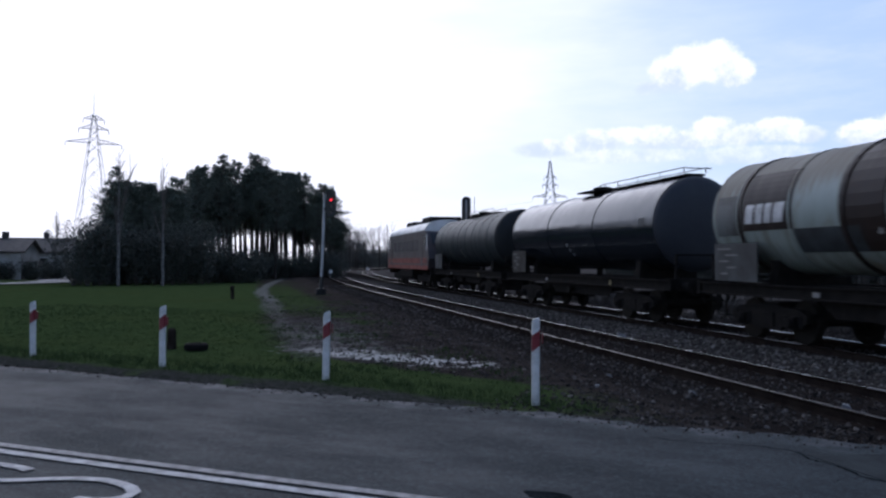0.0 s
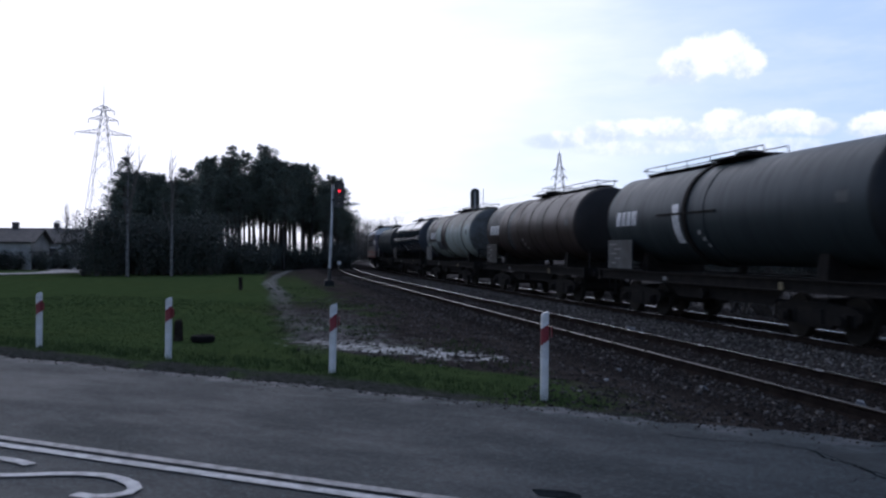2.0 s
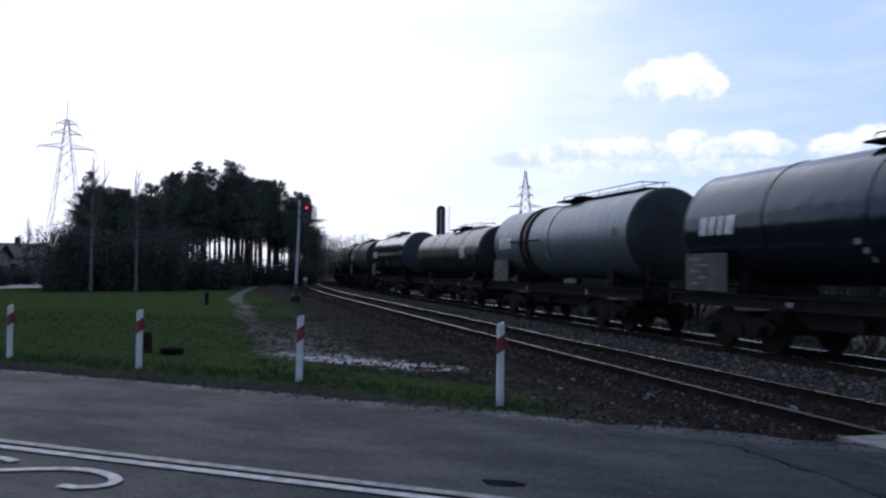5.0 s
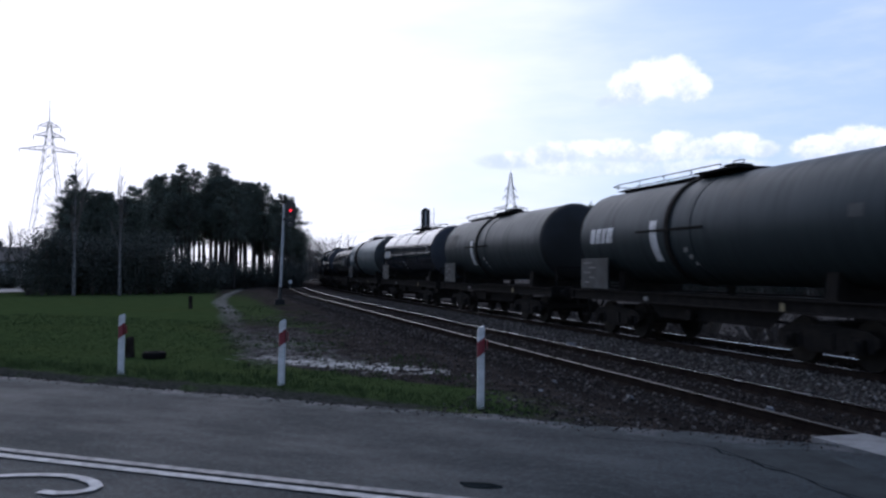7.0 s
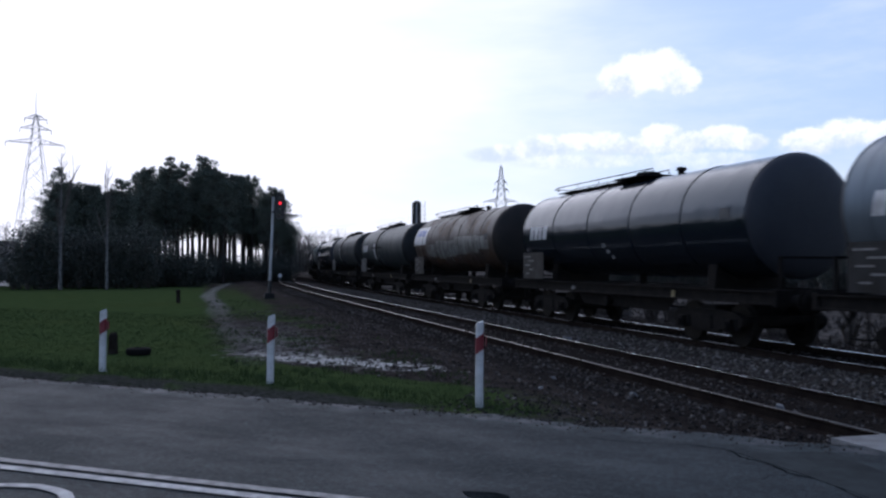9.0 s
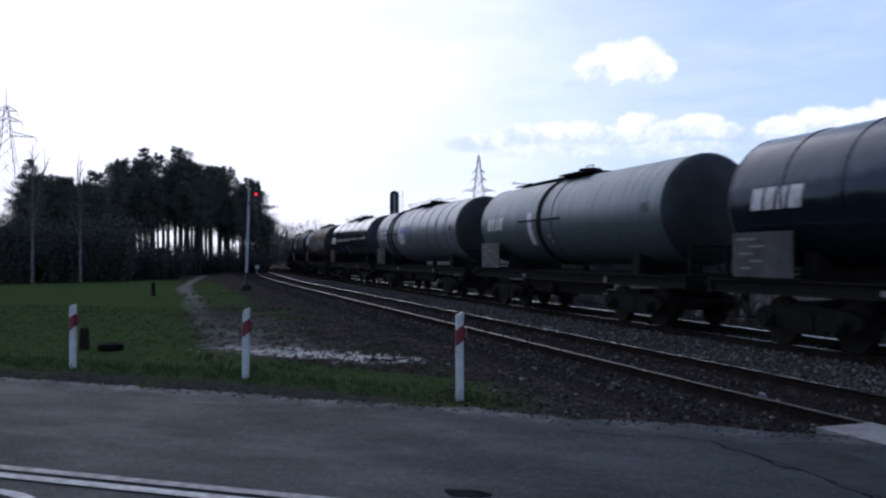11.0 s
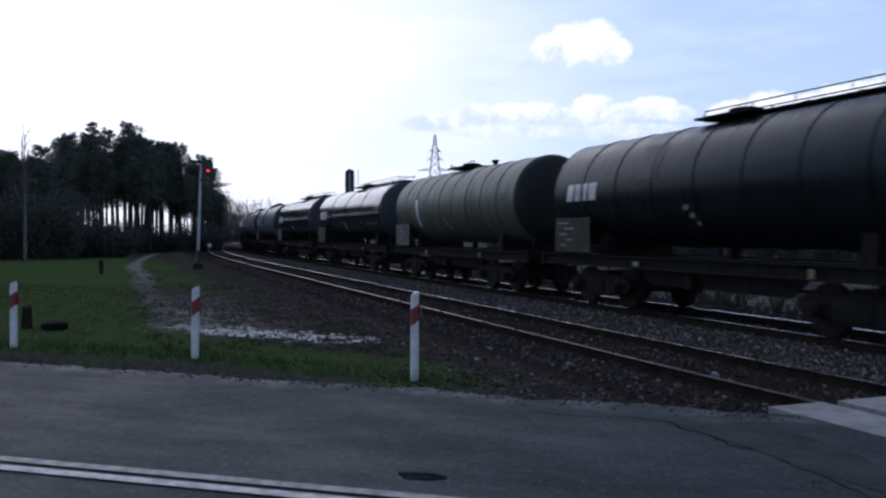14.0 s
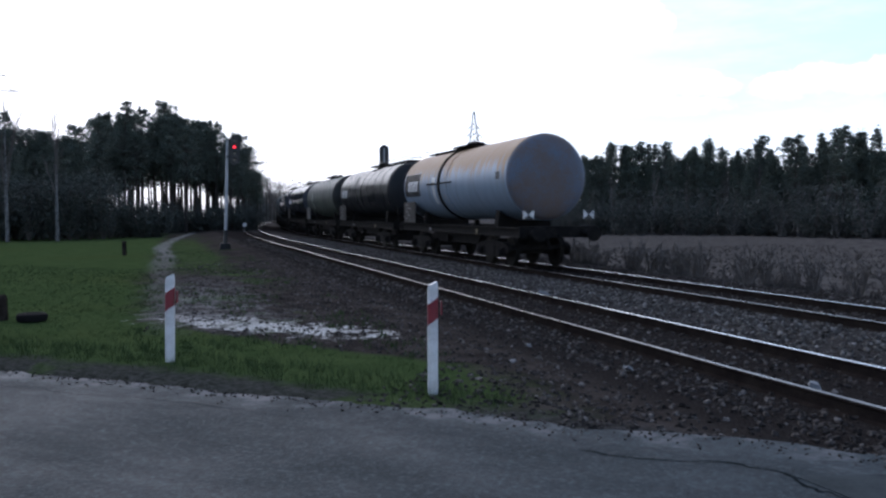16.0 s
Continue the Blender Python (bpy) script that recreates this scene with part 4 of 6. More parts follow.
def make_woods():
    # stand of pines behind the lawn, with light between its trunks
    kinds = [pine(12.6, 0.50, 11, 1.05), pine(11.6, 0.48, 12, 1.1), pine(13.2, 0.52, 13, 0.95), pine(10.6, 0.46, 14, 1.1), pine(14.8, 0.5, 15, 0.66)]
    sp = [pine(12.0, 0.10, 31, 1.3, True), pine(11.0, 0.1, 32, 1.35, True)]
    kinds += sp
    own = [12.6, 11.6, 13.2, 10.6, 14.8, 12.0, 11.0]
    # the wood's skyline: azimuth and elevation of its canopy
    canopy = [(-51.6, 2.8), (-50.7, 4.2), (-49.6, 4.5), (-48.9, 4.5), (-47.6, 5.1), (-46.0, 5.3), (-44.6, 5.4), (-43.0, 5.7), (-42.4, 5.7), (-41.2, 6.2), (-39.4, 6.1), (-38.8, 5.8), (-38.3, 4.7), (-36.7, 3.9), (-35.8, 3.0), (-35.2, 2.0)]
    spots = [(-50.24, 6.45, 80, 5), (-49.2, 5.1, 84, 6), (-48.22, 6.35, 84, 5), (-47.3, 5.5, 88, 6), (-46.43, 6.4, 90, 6), (-45.19, 6.2, 94, 1), (-43.72, 7.4, 98, 4), (-43.3, 6.5, 101, 2), (-42.0, 6.1, 104, 0),
             (-41.24, 6.9, 104, 2), (-40.6, 6.6, 102, 0), (-40.05, 6.45, 104, 1), (-39.39, 6.4, 105, 0), (-38.85, 6.25, 104, 3), (-38.2, 4.9, 104, 3), (-37.5, 4.6, 106, 1), (-36.85, 4.4, 106, 3), (-36.2, 3.7, 108, 3), (-35.7, 2.9, 110, 1)]
    rng.seed(21)
    for k in range(92):
        az = rng.uniform(-50.6, -35.6)
        roof = float(np.interp(az, [c[0] for c in canopy], [c[1] for c in canopy]))
        spots.append((az, roof - 1.3 * rng.random() ** 1.6, rng.uniform(96, 124) if az > -46 else rng.uniform(80, 100), rng.randrange(4) if az > -47 else rng.choice((5, 6, 1, 3))))
    for k in range(44):
        az = rng.uniform(-45.5, -35.8)
        roof = float(np.interp(az, [c[0] for c in canopy], [c[1] for c in canopy]))
        spots.append((az, roof - 0.5 - 1.2 * rng.random(), rng.uniform(124, 142), rng.randrange(4)))
    used = set()
    for az, el, dist, k in spots:
        x, y = polar(az, dist)
        grow = 0.975 * (1.64 + dist * math.tan(radians(el))) / own[k]
        m = pose(x, y, ground_z(x, y), 0, 0, rng.uniform(0, 360)) @ Matrix.Diagonal((0.5 + 0.5 * grow, 0.5 + 0.5 * grow, grow, 1))
        if k not in used:
            used.add(k)
            kinds[k].matrix_basis = m
        else:
            copy_thing(kinds[k], m)
    # dark evergreen bushes along the lawn
    bs = [shrub(5.0, 4.6, 41), shrub(4.4, 3.8, 42), shrub(5.5, 5.2, 43), shrub(4.4, 2.7, 45)]
    rng.seed(44)
    row = []
    for k in range(30):
        f = k / 29
        az = -52.6 + f * 10.8
        row.append((az, 71 + 4 * f + rng.uniform(-1.5, 4), rng.randrange(3) if f < 0.78 else 3))
    for k in range(10):
        row.append((-42.3 + k * 0.7, 94 + rng.uniform(0, 6), 3))
    used = set()
    for az, dist, k in row:
        x, y = polar(az, dist)
        (settle if k not in used else planted)(bs[k], x, y, rng.uniform(0, 360))
        used.add(k)
    # birches standing before the bushes
    for az, dist, h, seed in ((-50.0, 68, 10.2, 51), (-47.3, 68, 9.2, 52), (-53.6, 100, 7.5, 53), (-53.0, 104, 6.5, 54)):
        b = bare_tree(h, seed, M["birch"], "birch_tree", "slender bare birch with pale trunk", 0.22, 2)
        settle(b, *polar(az, dist), 0)
    # hazy bare wood where the line bends away
    placed_hz = 0
    hz = [bare_tree(15.5, 61, M["bark"], "bare_tree", "leafless grey-brown tree beside the line", 0.45, 3), bare_tree(10.5, 62, M["bark"], "bare_tree", "leafless grey-brown tree beside the line", 0.5, 3)]
    rng.seed(63)
    for i in range(60):
        az = -36.6 + 4.2 * rng.random()
        dist = rng.uniform(290, 380)
        x, y = polar(az, dist)
        s, off = plan(x, y)
        if -1.5 < off < 13.5:
            continue
        (settle if placed_hz < 2 else planted)(hz[placed_hz % 2], x, y, rng.uniform(0, 360))
        placed_hz += 1
    th = [shrub(11, 11, 65, 0.45, "bare_thicket", "grey-brown leafless thicket beside the line", "leaf_dry"), shrub(10, 7.5, 66, 0.45, "bare_thicket", "grey-brown leafless thicket beside the line", "leaf_dry")]
    for i in range(16):
        az = -36.8 + 4.4 * i / 15
        x, y = polar(az, 300 + 30 * rng.random())
        (settle if i < 2 else planted)(th[0 if i < 8 and i != 1 else 1], x, y, rng.uniform(0, 360))
    # wood across the field
    fr = [pine(10.6, 0.36, 71, 0.85), pine(11.2, 0.4, 72, 0.8), pine(9.4, 0.3, 73, 0.8, True), pine(11.4, 0.22, 74, 0.75, True)]
    br = bare_tree(9.0, 75, M["birch"], "birch_tree", "slender bare birch with pale trunk", 0.3, 2)
    rng.seed(76)
    used = set()
    for i in range(230):
        az = -16.5 + 33 * (i / 229) + rng.uniform(-0.6, 0.6)
        base = 104 - 10 * smooth(az, -12, 5)
        row = i % 4
        x, y = polar(az, base + row * 4 + rng.uniform(-2, 2))
        k = rng.choice((0, 0, 1, 1, 2, 3, 3)) if row else rng.choice((0, 1, 2, 4, 4, 3))
        tr = br if k == 4 else fr[k]
        grow = rng.uniform(0.78, 1.02)
        m = pose(x, y, ground_z(x, y), 0, 0, rng.uniform(0, 360)) @ Matrix.Diagonal((grow, grow, grow, 1))
        if k not in used:
            tr.matrix_basis = m
        else:
            copy_thing(tr, m)
        used.add(k)
    sb = [shrub(4.6, 3.6, 81, 0.8, "thicket", "grey-green tangled thicket at the wood's foot", "bush"), shrub(4.6, 5.2, 82, 0.3, "bare_bush", "leafless tangled bush at the wood's foot", "leaf_dry")]
    for i in range(80):
        az = -17 + 34 * (i / 79) + rng.uniform(-0.4, 0.4)
        x, y = polar(az, 98 - 10 * smooth(az, -12, 5) + rng.uniform(-3, 4))
        (settle if i < 2 else planted)(sb[i % 2], x, y, rng.uniform(0, 360))
    yc = [shrub(6.5, 9.6, 85, 0.9, "young_conifer", "dense young conifers inside the wood", "needles"), shrub(6.0, 8.8, 86, 0.9, "young_conifer", "dense young conifers inside the wood", "needles")]
    for i in range(34):
        az = -17 + 34 * (i / 33) + rng.uniform(-0.3, 0.3)
        x, y = polar(az, 119 - 10 * smooth(az, -12, 5) + rng.uniform(-2, 2))
        (settle if i < 2 else planted)(yc[i % 2], x, y, rng.uniform(0, 360))
    wd = shrub(0.9, 0.95, 83, 0, "dead_weed", "dry brown weed clump beyond the track")
    rng.seed(84)
    for i in range(110):
        s, o = -12 + 50 * rng.random(), 12.0 + 3.5 * rng.random() ** 1.8
        p, _h = track(s, o)
        (settle if i < 1 else planted)(wd, p.x, p.y, rng.uniform(0, 360))


make_woods()
for lone in [o for o in scene.objects if o.parent is None and o.type == "EMPTY" and o.location.length < 0.01 and o.get("category") in ("tree", "bush")]:
    for o in (*lone.children_recursive, lone):
        bpy.data.objects.remove(o)


# ---- verge furniture ----


def make_bollards():
    rng.seed(5)
    root = thing("bollard", Matrix(), "white plastic roadside bollard with a slanted red band", "bollard", "bollards along the road")
    # body: rounded flat section with a slanted top
    ring = [(0.049 * math.copysign(abs(math.cos(t)) ** 0.6, math.cos(t)), 0.040 * math.copysign(abs(math.sin(t)) ** 0.6, math.sin(t))) for t in np.linspace(0, 2 * math.pi, 25)[:-1]]
    b = Build()
    hs = (-0.12, 0.0, 0.5, 0.93, 0.965)
    for z in hs:
        k = 1.0 if z < 0.95 else 0.82
        for x, y in ring:
            b.v.append((x * k, y * k, z + (0.35 * x if z > 0.9 else 0)))
    m = len(ring)
    for r in range(len(hs) - 1):
        b.f += [(r * m + j, r * m + (j + 1) % m, (r + 1) * m + (j + 1) % m, (r + 1) * m + j) for j in range(m)]
    b.f.append(tuple(range((len(hs) - 1) * m, len(hs) * m)))
    part("post", b, M["post_white"], root, smooth=True)
    b = Build()
    for z in (0.60, 0.80):
        for x, y in ring:
            b.v.append((x * 1.03, y * 1.03, z + 0.75 * x))
    b.f += [(j, (j + 1) % m, m + (j + 1) % m, m + j) for j in range(m)]
    part("band", b, M["post_red"], root, "dark red reflective band", smooth=True)
    b = Build().box(0.08, -0.01, 0.73, 0.012, 0.05, 0.13)
    part("reflector", b, M["post_red"], root, "small red reflector on its edge")
    root.matrix_basis = pose(-0.03, -0.02, 0, 0.6, 0.2, 30)
    for x, lean, turn in ((-3.24, 1.0, 26), (-6.48, 0.3, 22), (-9.72, -0.4, 25), (-12.96, 0.5, 24), (-16.2, -0.4, 25)):
        copy_thing(root, pose(x, 0, ground_z(x, 0) if x < -10 else 0, 0, lean, turn))


make_bollards()


def make_tyre_and_stump():
    ob = thing("tyre", pose(-7.85, 2.1, 0.0, 0, 0, 20), "old black rubber tyre lying in the grass", "tyre")
    prof = []
    b = Build()
    n, k = 24, 10
    for i in range(n):
        a = 2 * math.pi * i / n
        for j in range(k):
            t = 2 * math.pi * j / k
            r = 0.165 + 0.065 * math.cos(t)
            b.v.append((r * math.cos(a), r * math.sin(a), 0.07 + 0.07 * math.copysign(abs(math.sin(t)) ** 0.7, math.sin(t))))
    for i in range(n):
        for j in range(k):
            b.f.append((i * k + j, ((i + 1) % n) * k + j, ((i + 1) % n) * k + (j + 1) % k, i * k + (j + 1) % k))
    part("tread", b, M["rubber"], ob, smooth=True)
    part("inner_wall", Build().lathe([(0.01, 0.115), (0.12, 0.115)], 20, "z"), M["rubber"], ob)
    st = thing("wooden_stump", pose(-8.45, 2.05, 0.0, 2, 3, 0), "short weathered dark wooden stump in the grass", "stump")
    rng.seed(3)
    b = Build()
    prof = [(-0.08, 0.105), (0.0, 0.095), (0.2, 0.085), (0.36, 0.08), (0.40, 0.06)]
    b.lathe(prof, 14, "z")
    b.v = [(x * (1 + 0.12 * noise.noise((x * 9, y * 9, z * 3))), y, z + 0.02 * noise.noise((x * 20, y * 20, 0))) for x, y, z in b.v]
    part("stem", b, M["sleeper"], st)
    sp = thing("marker_post", pose(-24.1, 20.6, ground_z(-24.1, 20.6), 2, 0, 10), "small dark wooden marker post on the lawn", "post")
    part("post", Build().chamfered(0, 0, 0, 0.62, 0.16, 0.14, 0.02), M["sleeper"], sp, at=pose(0, 0, 0.26, 0, 90, 0))
    part("cap", Build().box(0, 0, 0, 0.19, 0.17, 0.05, taper=0.7), M["sleeper"], sp, at=pose(0, 0, 0.595))


make_tyre_and_stump()


def signal(name, m, height, head_h, lit, label, ladder, w=0.28, dx=0.0):
    """A colour-light signal: mast, long head with lamps and hoods, cage or ladder."""
    ob = thing(name, m, label, "railway signal", "railway signals")
    part("footing", Build().box(0, 0, 0.05, 0.55, 0.55, 0.5, taper=0.85), M["plate_dark"], ob)
    part("mast", Build().tube((0, 0, 0.2), (0, 0, height), 0.075, 0.065, 12), M["mast"], ob, "grey painted steel mast", True)
    part("mast_base", Build().tube((0, 0, 0.2), (0, 0, 0.95), 0.10, 0.10, 12), M["signal_black"], ob, "black painted mast foot")
    # head: rounded board
    z0, z1 = height - head_h + 0.25, height + 0.25
    out = [(w * math.cos(t), z1 - w + w * math.sin(t)) for t in np.linspace(0, math.pi, 13)] + [(-w * math.cos(t), z0 + w - w * math.sin(t)) for t in np.linspace(0, math.pi, 13)]
    out = [(x + dx, z) for x, z in out]
    head = part("head", Build().prism(out[::-1], -0.20, -0.12, "y"), M["signal_black"], ob, "black rounded signal board")
    part("housing", Build().box(dx, -0.05, (z0 + z1) / 2, 0.34, 0.2, (z1 - z0) * 0.86), M["signal_black"], ob)
    lamps = max(2, int(head_h / 0.36))
    for i in range(lamps):
        z = z1 - 0.26 - i * (z1 - z0 - 0.5) / (lamps - 1)
        hood = Build()
        for a0, a1 in zip(np.linspace(0.1, math.pi - 0.1, 9), np.linspace(0.1, math.pi - 0.1, 9)[1:]):
            p, q = (0.115 * math.cos(a0), 0.115 * math.sin(a0)), (0.115 * math.cos(a1), 0.115 * math.sin(a1))
            hood.quad((dx + p[0], -0.2, z + p[1]), (dx + q[0], -0.2, z + q[1]), (dx + q[0], -0.42, z + q[1]), (dx + p[0], -0.42, z + p[1]))
        part("hood", hood, M["signal_black"], head)
        part("lens", Build().tube((dx, -0.20, z), (dx, -0.222, z), 0.07, 0.066, 12), M["red_light"] if lit and i == 1 else M["pane"], head, "glowing red lamp" if lit and i == 1 else "")
    if ladder:
        lad = Build()
        for x in (-0.16, 0.16):
            lad.tube((x - 0.46, 0.25, 0.1), (x - 0.46, 0.18, height + 0.2), 0.022, n=5)
        for k in range(int(height / 0.32)):
            lad.tube((-0.62, 0.23, 0.3 + k * 0.32), (-0.30, 0.23, 0.3 + k * 0.32), 0.014, n=4)
        part("ladder", lad, M["steel"], ob, "steel ladder behind the mast")
        part("platform", Build().box(-0.3, 0.25, height - head_h, 0.9, 0.5, 0.04), M["steel"], ob)
    return ob


def make_signals():
    x, y = -23.1, 26.2
    # this mast leans
    m = pose(x, y, ground_z(x, y), 0, 0, 40) @ pose(0, 0, 0, 0, 2.0, 0)
    s1 = signal("railway_signal", m, 5.35, 1.45, True, "slightly leaning railway light signal showing red beside the track", False, 0.25, 0.34)
    part("bracket", Build().box(0.17, -0.06, 4.55, 0.4, 0.12, 0.1), M["signal_black"], s1)
    p = polar(-27.15, 62.5)
    signal("railway_signal", pose(p[0], p[1], ground_z(*p), 0, 0, 208), 6.6, 2.6, False, "tall dark railway signal with ladder seen beyond the train", True, 0.34)
    # little white boards by the far track
    for az, d in ((-36.4, 88), (-33.9, 120)):
        q = polar(az, d)
        ob = thing("track_marker", pose(q[0], q[1], ground_z(*q), 0, 0, 35), "small white board on a short post by the line", "sign", "track markers")
        part("post", Build().tube((0, 0, -0.1), (0, 0, 0.7), 0.03, n=6), M["steel"], ob)
        part("board", Build().box(0, -0.04, 0.75, 0.35, 0.03, 0.35), M["post_white"], ob)


make_signals()


def pylon(name, m, h, arms, width, label, gauge=0.045, spike=1.2):
    """A lattice mast: four tapering legs, crossed braces, arms that taper to their tips."""
    ob = thing(name, m, label, "electricity pylon", "electricity pylons")

    def half(z):
        f = z / h
        return width / 2 * (1 - f) ** 1.15 + 0.28
    levels = [0.0]
    while levels[-1] < h * 0.97:
        levels.append(levels[-1] + max(1.3, half(levels[-1]) * 1.9))
    levels[-1] = h
    for sx, sy in ((1, 1), (1, -1), (-1, 1), (-1, -1)):
        leg = Build().tube((sx * half(0), sy * half(0), 0), (sx * half(h), sy * half(h), h), gauge * 2.1, gauge * 1.8, 4, False)
        part("leg", leg, M["steel"], ob)
    br = Build()
    for a, b in zip(levels, levels[1:]):
        p, q = half(a), half(b)
        for ax in (0, 1):
            for s in (1, -1):
                for e in (1, -1):
                    u, v = ((e * p, s * p, a), (-e * q, s * q, b)) if ax == 0 else ((s * p, e * p, a), (s * q, -e * q, b))
                    br.tube(u, v, gauge, n=3, caps=False)
    tagged(part("bracing", br, M["steel"], ob), kind="stuff")
    for z, ln in arms:
        arm = Build()
        for s in (-1, 1):
            tip = Vector((s * ln, 0, z))
            for yy in (-1, 1):
                arm.tube((s * half(z), yy * half(z), z), tip, gauge * 1.9, 0.06, 3, False)
                arm.tube((s * half(z), yy * half(z), z + 1.0), tip, gauge * 1.6, 0.05, 3, False)
            for k in range(1, 5):
                f = k / 5
                x0 = s * (half(z) + (ln - half(z)) * f)
                arm.tube((x0, 0, z), (x0, 0, z + 1.0 * (1 - f)), 0.05, n=3, caps=False)
        a = tagged(part("arm", arm, M["steel"], ob), kind="stuff")
        for s in (-1, 1):
            part("insulator", Build().tube((s * ln, 0, z - 0.05), (s * ln, 0, z - 1.0), 0.06, 0.05, 6), M["plate_dark"], a)
    part("peak", Build().tube((0, 0, h - 0.4), (0, 0, h + spike), 0.1, 0.03, 5), M["steel"], ob)
    return ob


def make_pylons():
    x, y = polar(-51.45, 205)
    pylon("pylon", pose(x, y, -0.5, 0, 0, 62), 36.0, ((29.6, 6.0), (32.8, 3.2), (35.0, 2.3)), 9.0, "tall lattice steel power pylon behind the wood", 0.04, 5.0)
    x, y = polar(-21.45, 285)
    pylon("pylon", pose(x, y, -0.5, 0, 0, 30), 37, ((25.0, 5.8), (28.9, 2.6), (31.5, 2.0)), 8.0, "lattice steel power pylon far behind the train", 0.06)
    # conductors hang between far supports outside the view
    w = Build()
    for az, d, z, ln, rot in ((-21.45, 285, 23.0, 5.8, 30),):
        for s in (-1, 1):
            c = Vector((*polar(az, d), z)) + Matrix.Rotation(radians(rot), 3, "Z") @ Vector((s * ln, 0, 0))
            e = Vector((*polar(-48, 420), 26))
            pts = [c.lerp(e, k / 14) - Vector((0, 0, 7 * (1 - (2 * k / 14 - 1) ** 2))) for k in range(15)]
            w.path([tuple(p) for p in pts], 0.025, 3)
    tagged(new("power_cable", w.mesh("power_cable", M["steel"])), "thin sagging power cables between pylons", "cable", "", "stuff")


make_pylons()


def house(name, m, sx, sy, wall_h, roof_h, label, windows):
    ob = thing(name, m, label, "house", "houses")
    wall = Build().prism([(-sy / 2, -0.6), (sy / 2, -0.6), (sy / 2, wall_h), (0, wall_h + roof_h * 0.96), (-sy / 2, wall_h)], -sx / 2, sx / 2)
    part("wall", wall, M["wall_pale"], ob, "pale rendered walls")
    for s in (-1, 1):
        a = math.atan2(roof_h, sy / 2)
        ln = math.hypot(roof_h, sy / 2) + 0.5
        r = part("roof", Build().box(0, 0, 0, sx + 0.9, ln, 0.16), M["roof"], ob, "dark shallow roof",
                 at=Matrix.Translation((0, s * (sy / 4 + 0.15), wall_h + roof_h / 2 + 0.05)) @ Matrix.Rotation(-s * a, 4, "X"))
    part("chimney", Build().box(sx * 0.2, 0.4, wall_h + roof_h + 0.3, 0.6, 0.6, 1.3), M["roof"], ob)
    for x, z, w, h in windows:
        wn = part("window", Build().box(x, -sy / 2 - 0.02, z, w, 0.08, h), M["pane"], ob)
        part("frame", Build().box(x, -sy / 2 - 0.05, z + h / 2 + 0.05, w + 0.2, 0.12, 0.1).box(x, -sy / 2 - 0.05, z - h / 2 - 0.05, w + 0.2, 0.16, 0.1), M["post_white"], wn)
    return ob


def make_houses():
    x, y = polar(-55.2, 118)
    house("house", pose(x, y, 0, 0, 0, 40), 11, 8, 3.1, 1.7, "low pale house with dark roof behind the wood", ((2.8, 1.9, 1.2, 1.1), (-2.6, 1.9, 1.2, 1.1)))
    x, y = polar(-57.4, 104)
    house("house", pose(x, y, 0, 0, 0, 40), 9, 7, 3.0, 1.3, "low pale outbuilding with dark roof", ((1.5, 1.2, 1.4, 1.0),))
    # lane in front of them
    b = Build()
    pts = [(-64, 18), (-60, 29), (-62, 38), (-70, 46), (-84, 54), (-105, 62)]
    for p, q in zip(pts, pts[1:]):
        u = (Vector(q) - Vector(p)).normalized()
        nn = Vector((-u.y, u.x)) * 2.0
        b.quad((p[0] - nn.x, p[1] - nn.y, 0.09), (q[0] - nn.x, q[1] - nn.y, 0.09), (q[0] + nn.x, q[1] + nn.y, 0.09), (p[0] + nn.x, p[1] + nn.y, 0.09))
    tagged(new("lane", b.mesh("lane", M["concrete"])), "pale sandy lane leading to the houses", "lane", "", "structure")
    # low dark hedge before the houses
    bs = shrub(3.2, 1.9, 91, 0.8, "garden_bush", "dark garden bush in front of the house")
    rng.seed(92)
    for i in range(9):
        x, y = polar(-59 + i * 0.68, 98 + rng.uniform(0, 3))
        (settle if i == 0 else planted)(bs, x, y, rng.uniform(0, 360))


make_houses()

# ---- the train ----
R, ZC = 1.32, 2.77
TRIM = 0.905                        # spacing of the wagons along the train


def arc(b, x0, x1, a0, a1, r, n=6, skew=0.0):
    """A patch that hugs the tank's near side: x0..x1 along, angles a0..a1 in degrees above the level of the axis."""
    for k in range(n):
        t0, t1 = radians(a0 + (a1 - a0) * k / n), radians(a0 + (a1 - a0) * (k + 1) / n)
        e0, e1 = skew * k / n, skew * (k + 1) / n
        b.quad((x1 + e0, r * math.cos(t0), ZC + r * math.sin(t0)), (x0 + e0, r * math.cos(t0), ZC + r * math.sin(t0)),
               (x0 + e1, r * math.cos(t1), ZC + r * math.sin(t1)), (x1 + e1, r * math.cos(t1), ZC + r * math.sin(t1)))
    return b


def wheel_meshes():
    b = Build().lathe([(-0.0675, 0.10), (-0.0675, 0.36), (-0.067, 0.455), (0.035, 0.46), (0.036, 0.49), (0.066, 0.485), (0.067, 0.36), (0.02, 0.33), (0.02, 0.16), (0.09, 0.12)], 24, "y")
    return b.mesh("wheel", M["wheel"], True)


WHEEL = wheel_meshes()
AXLE = Build().tube((0, -0.72, 0), (0, 0.72, 0), 0.085, n=10).mesh("axle", M["wheel"], True)


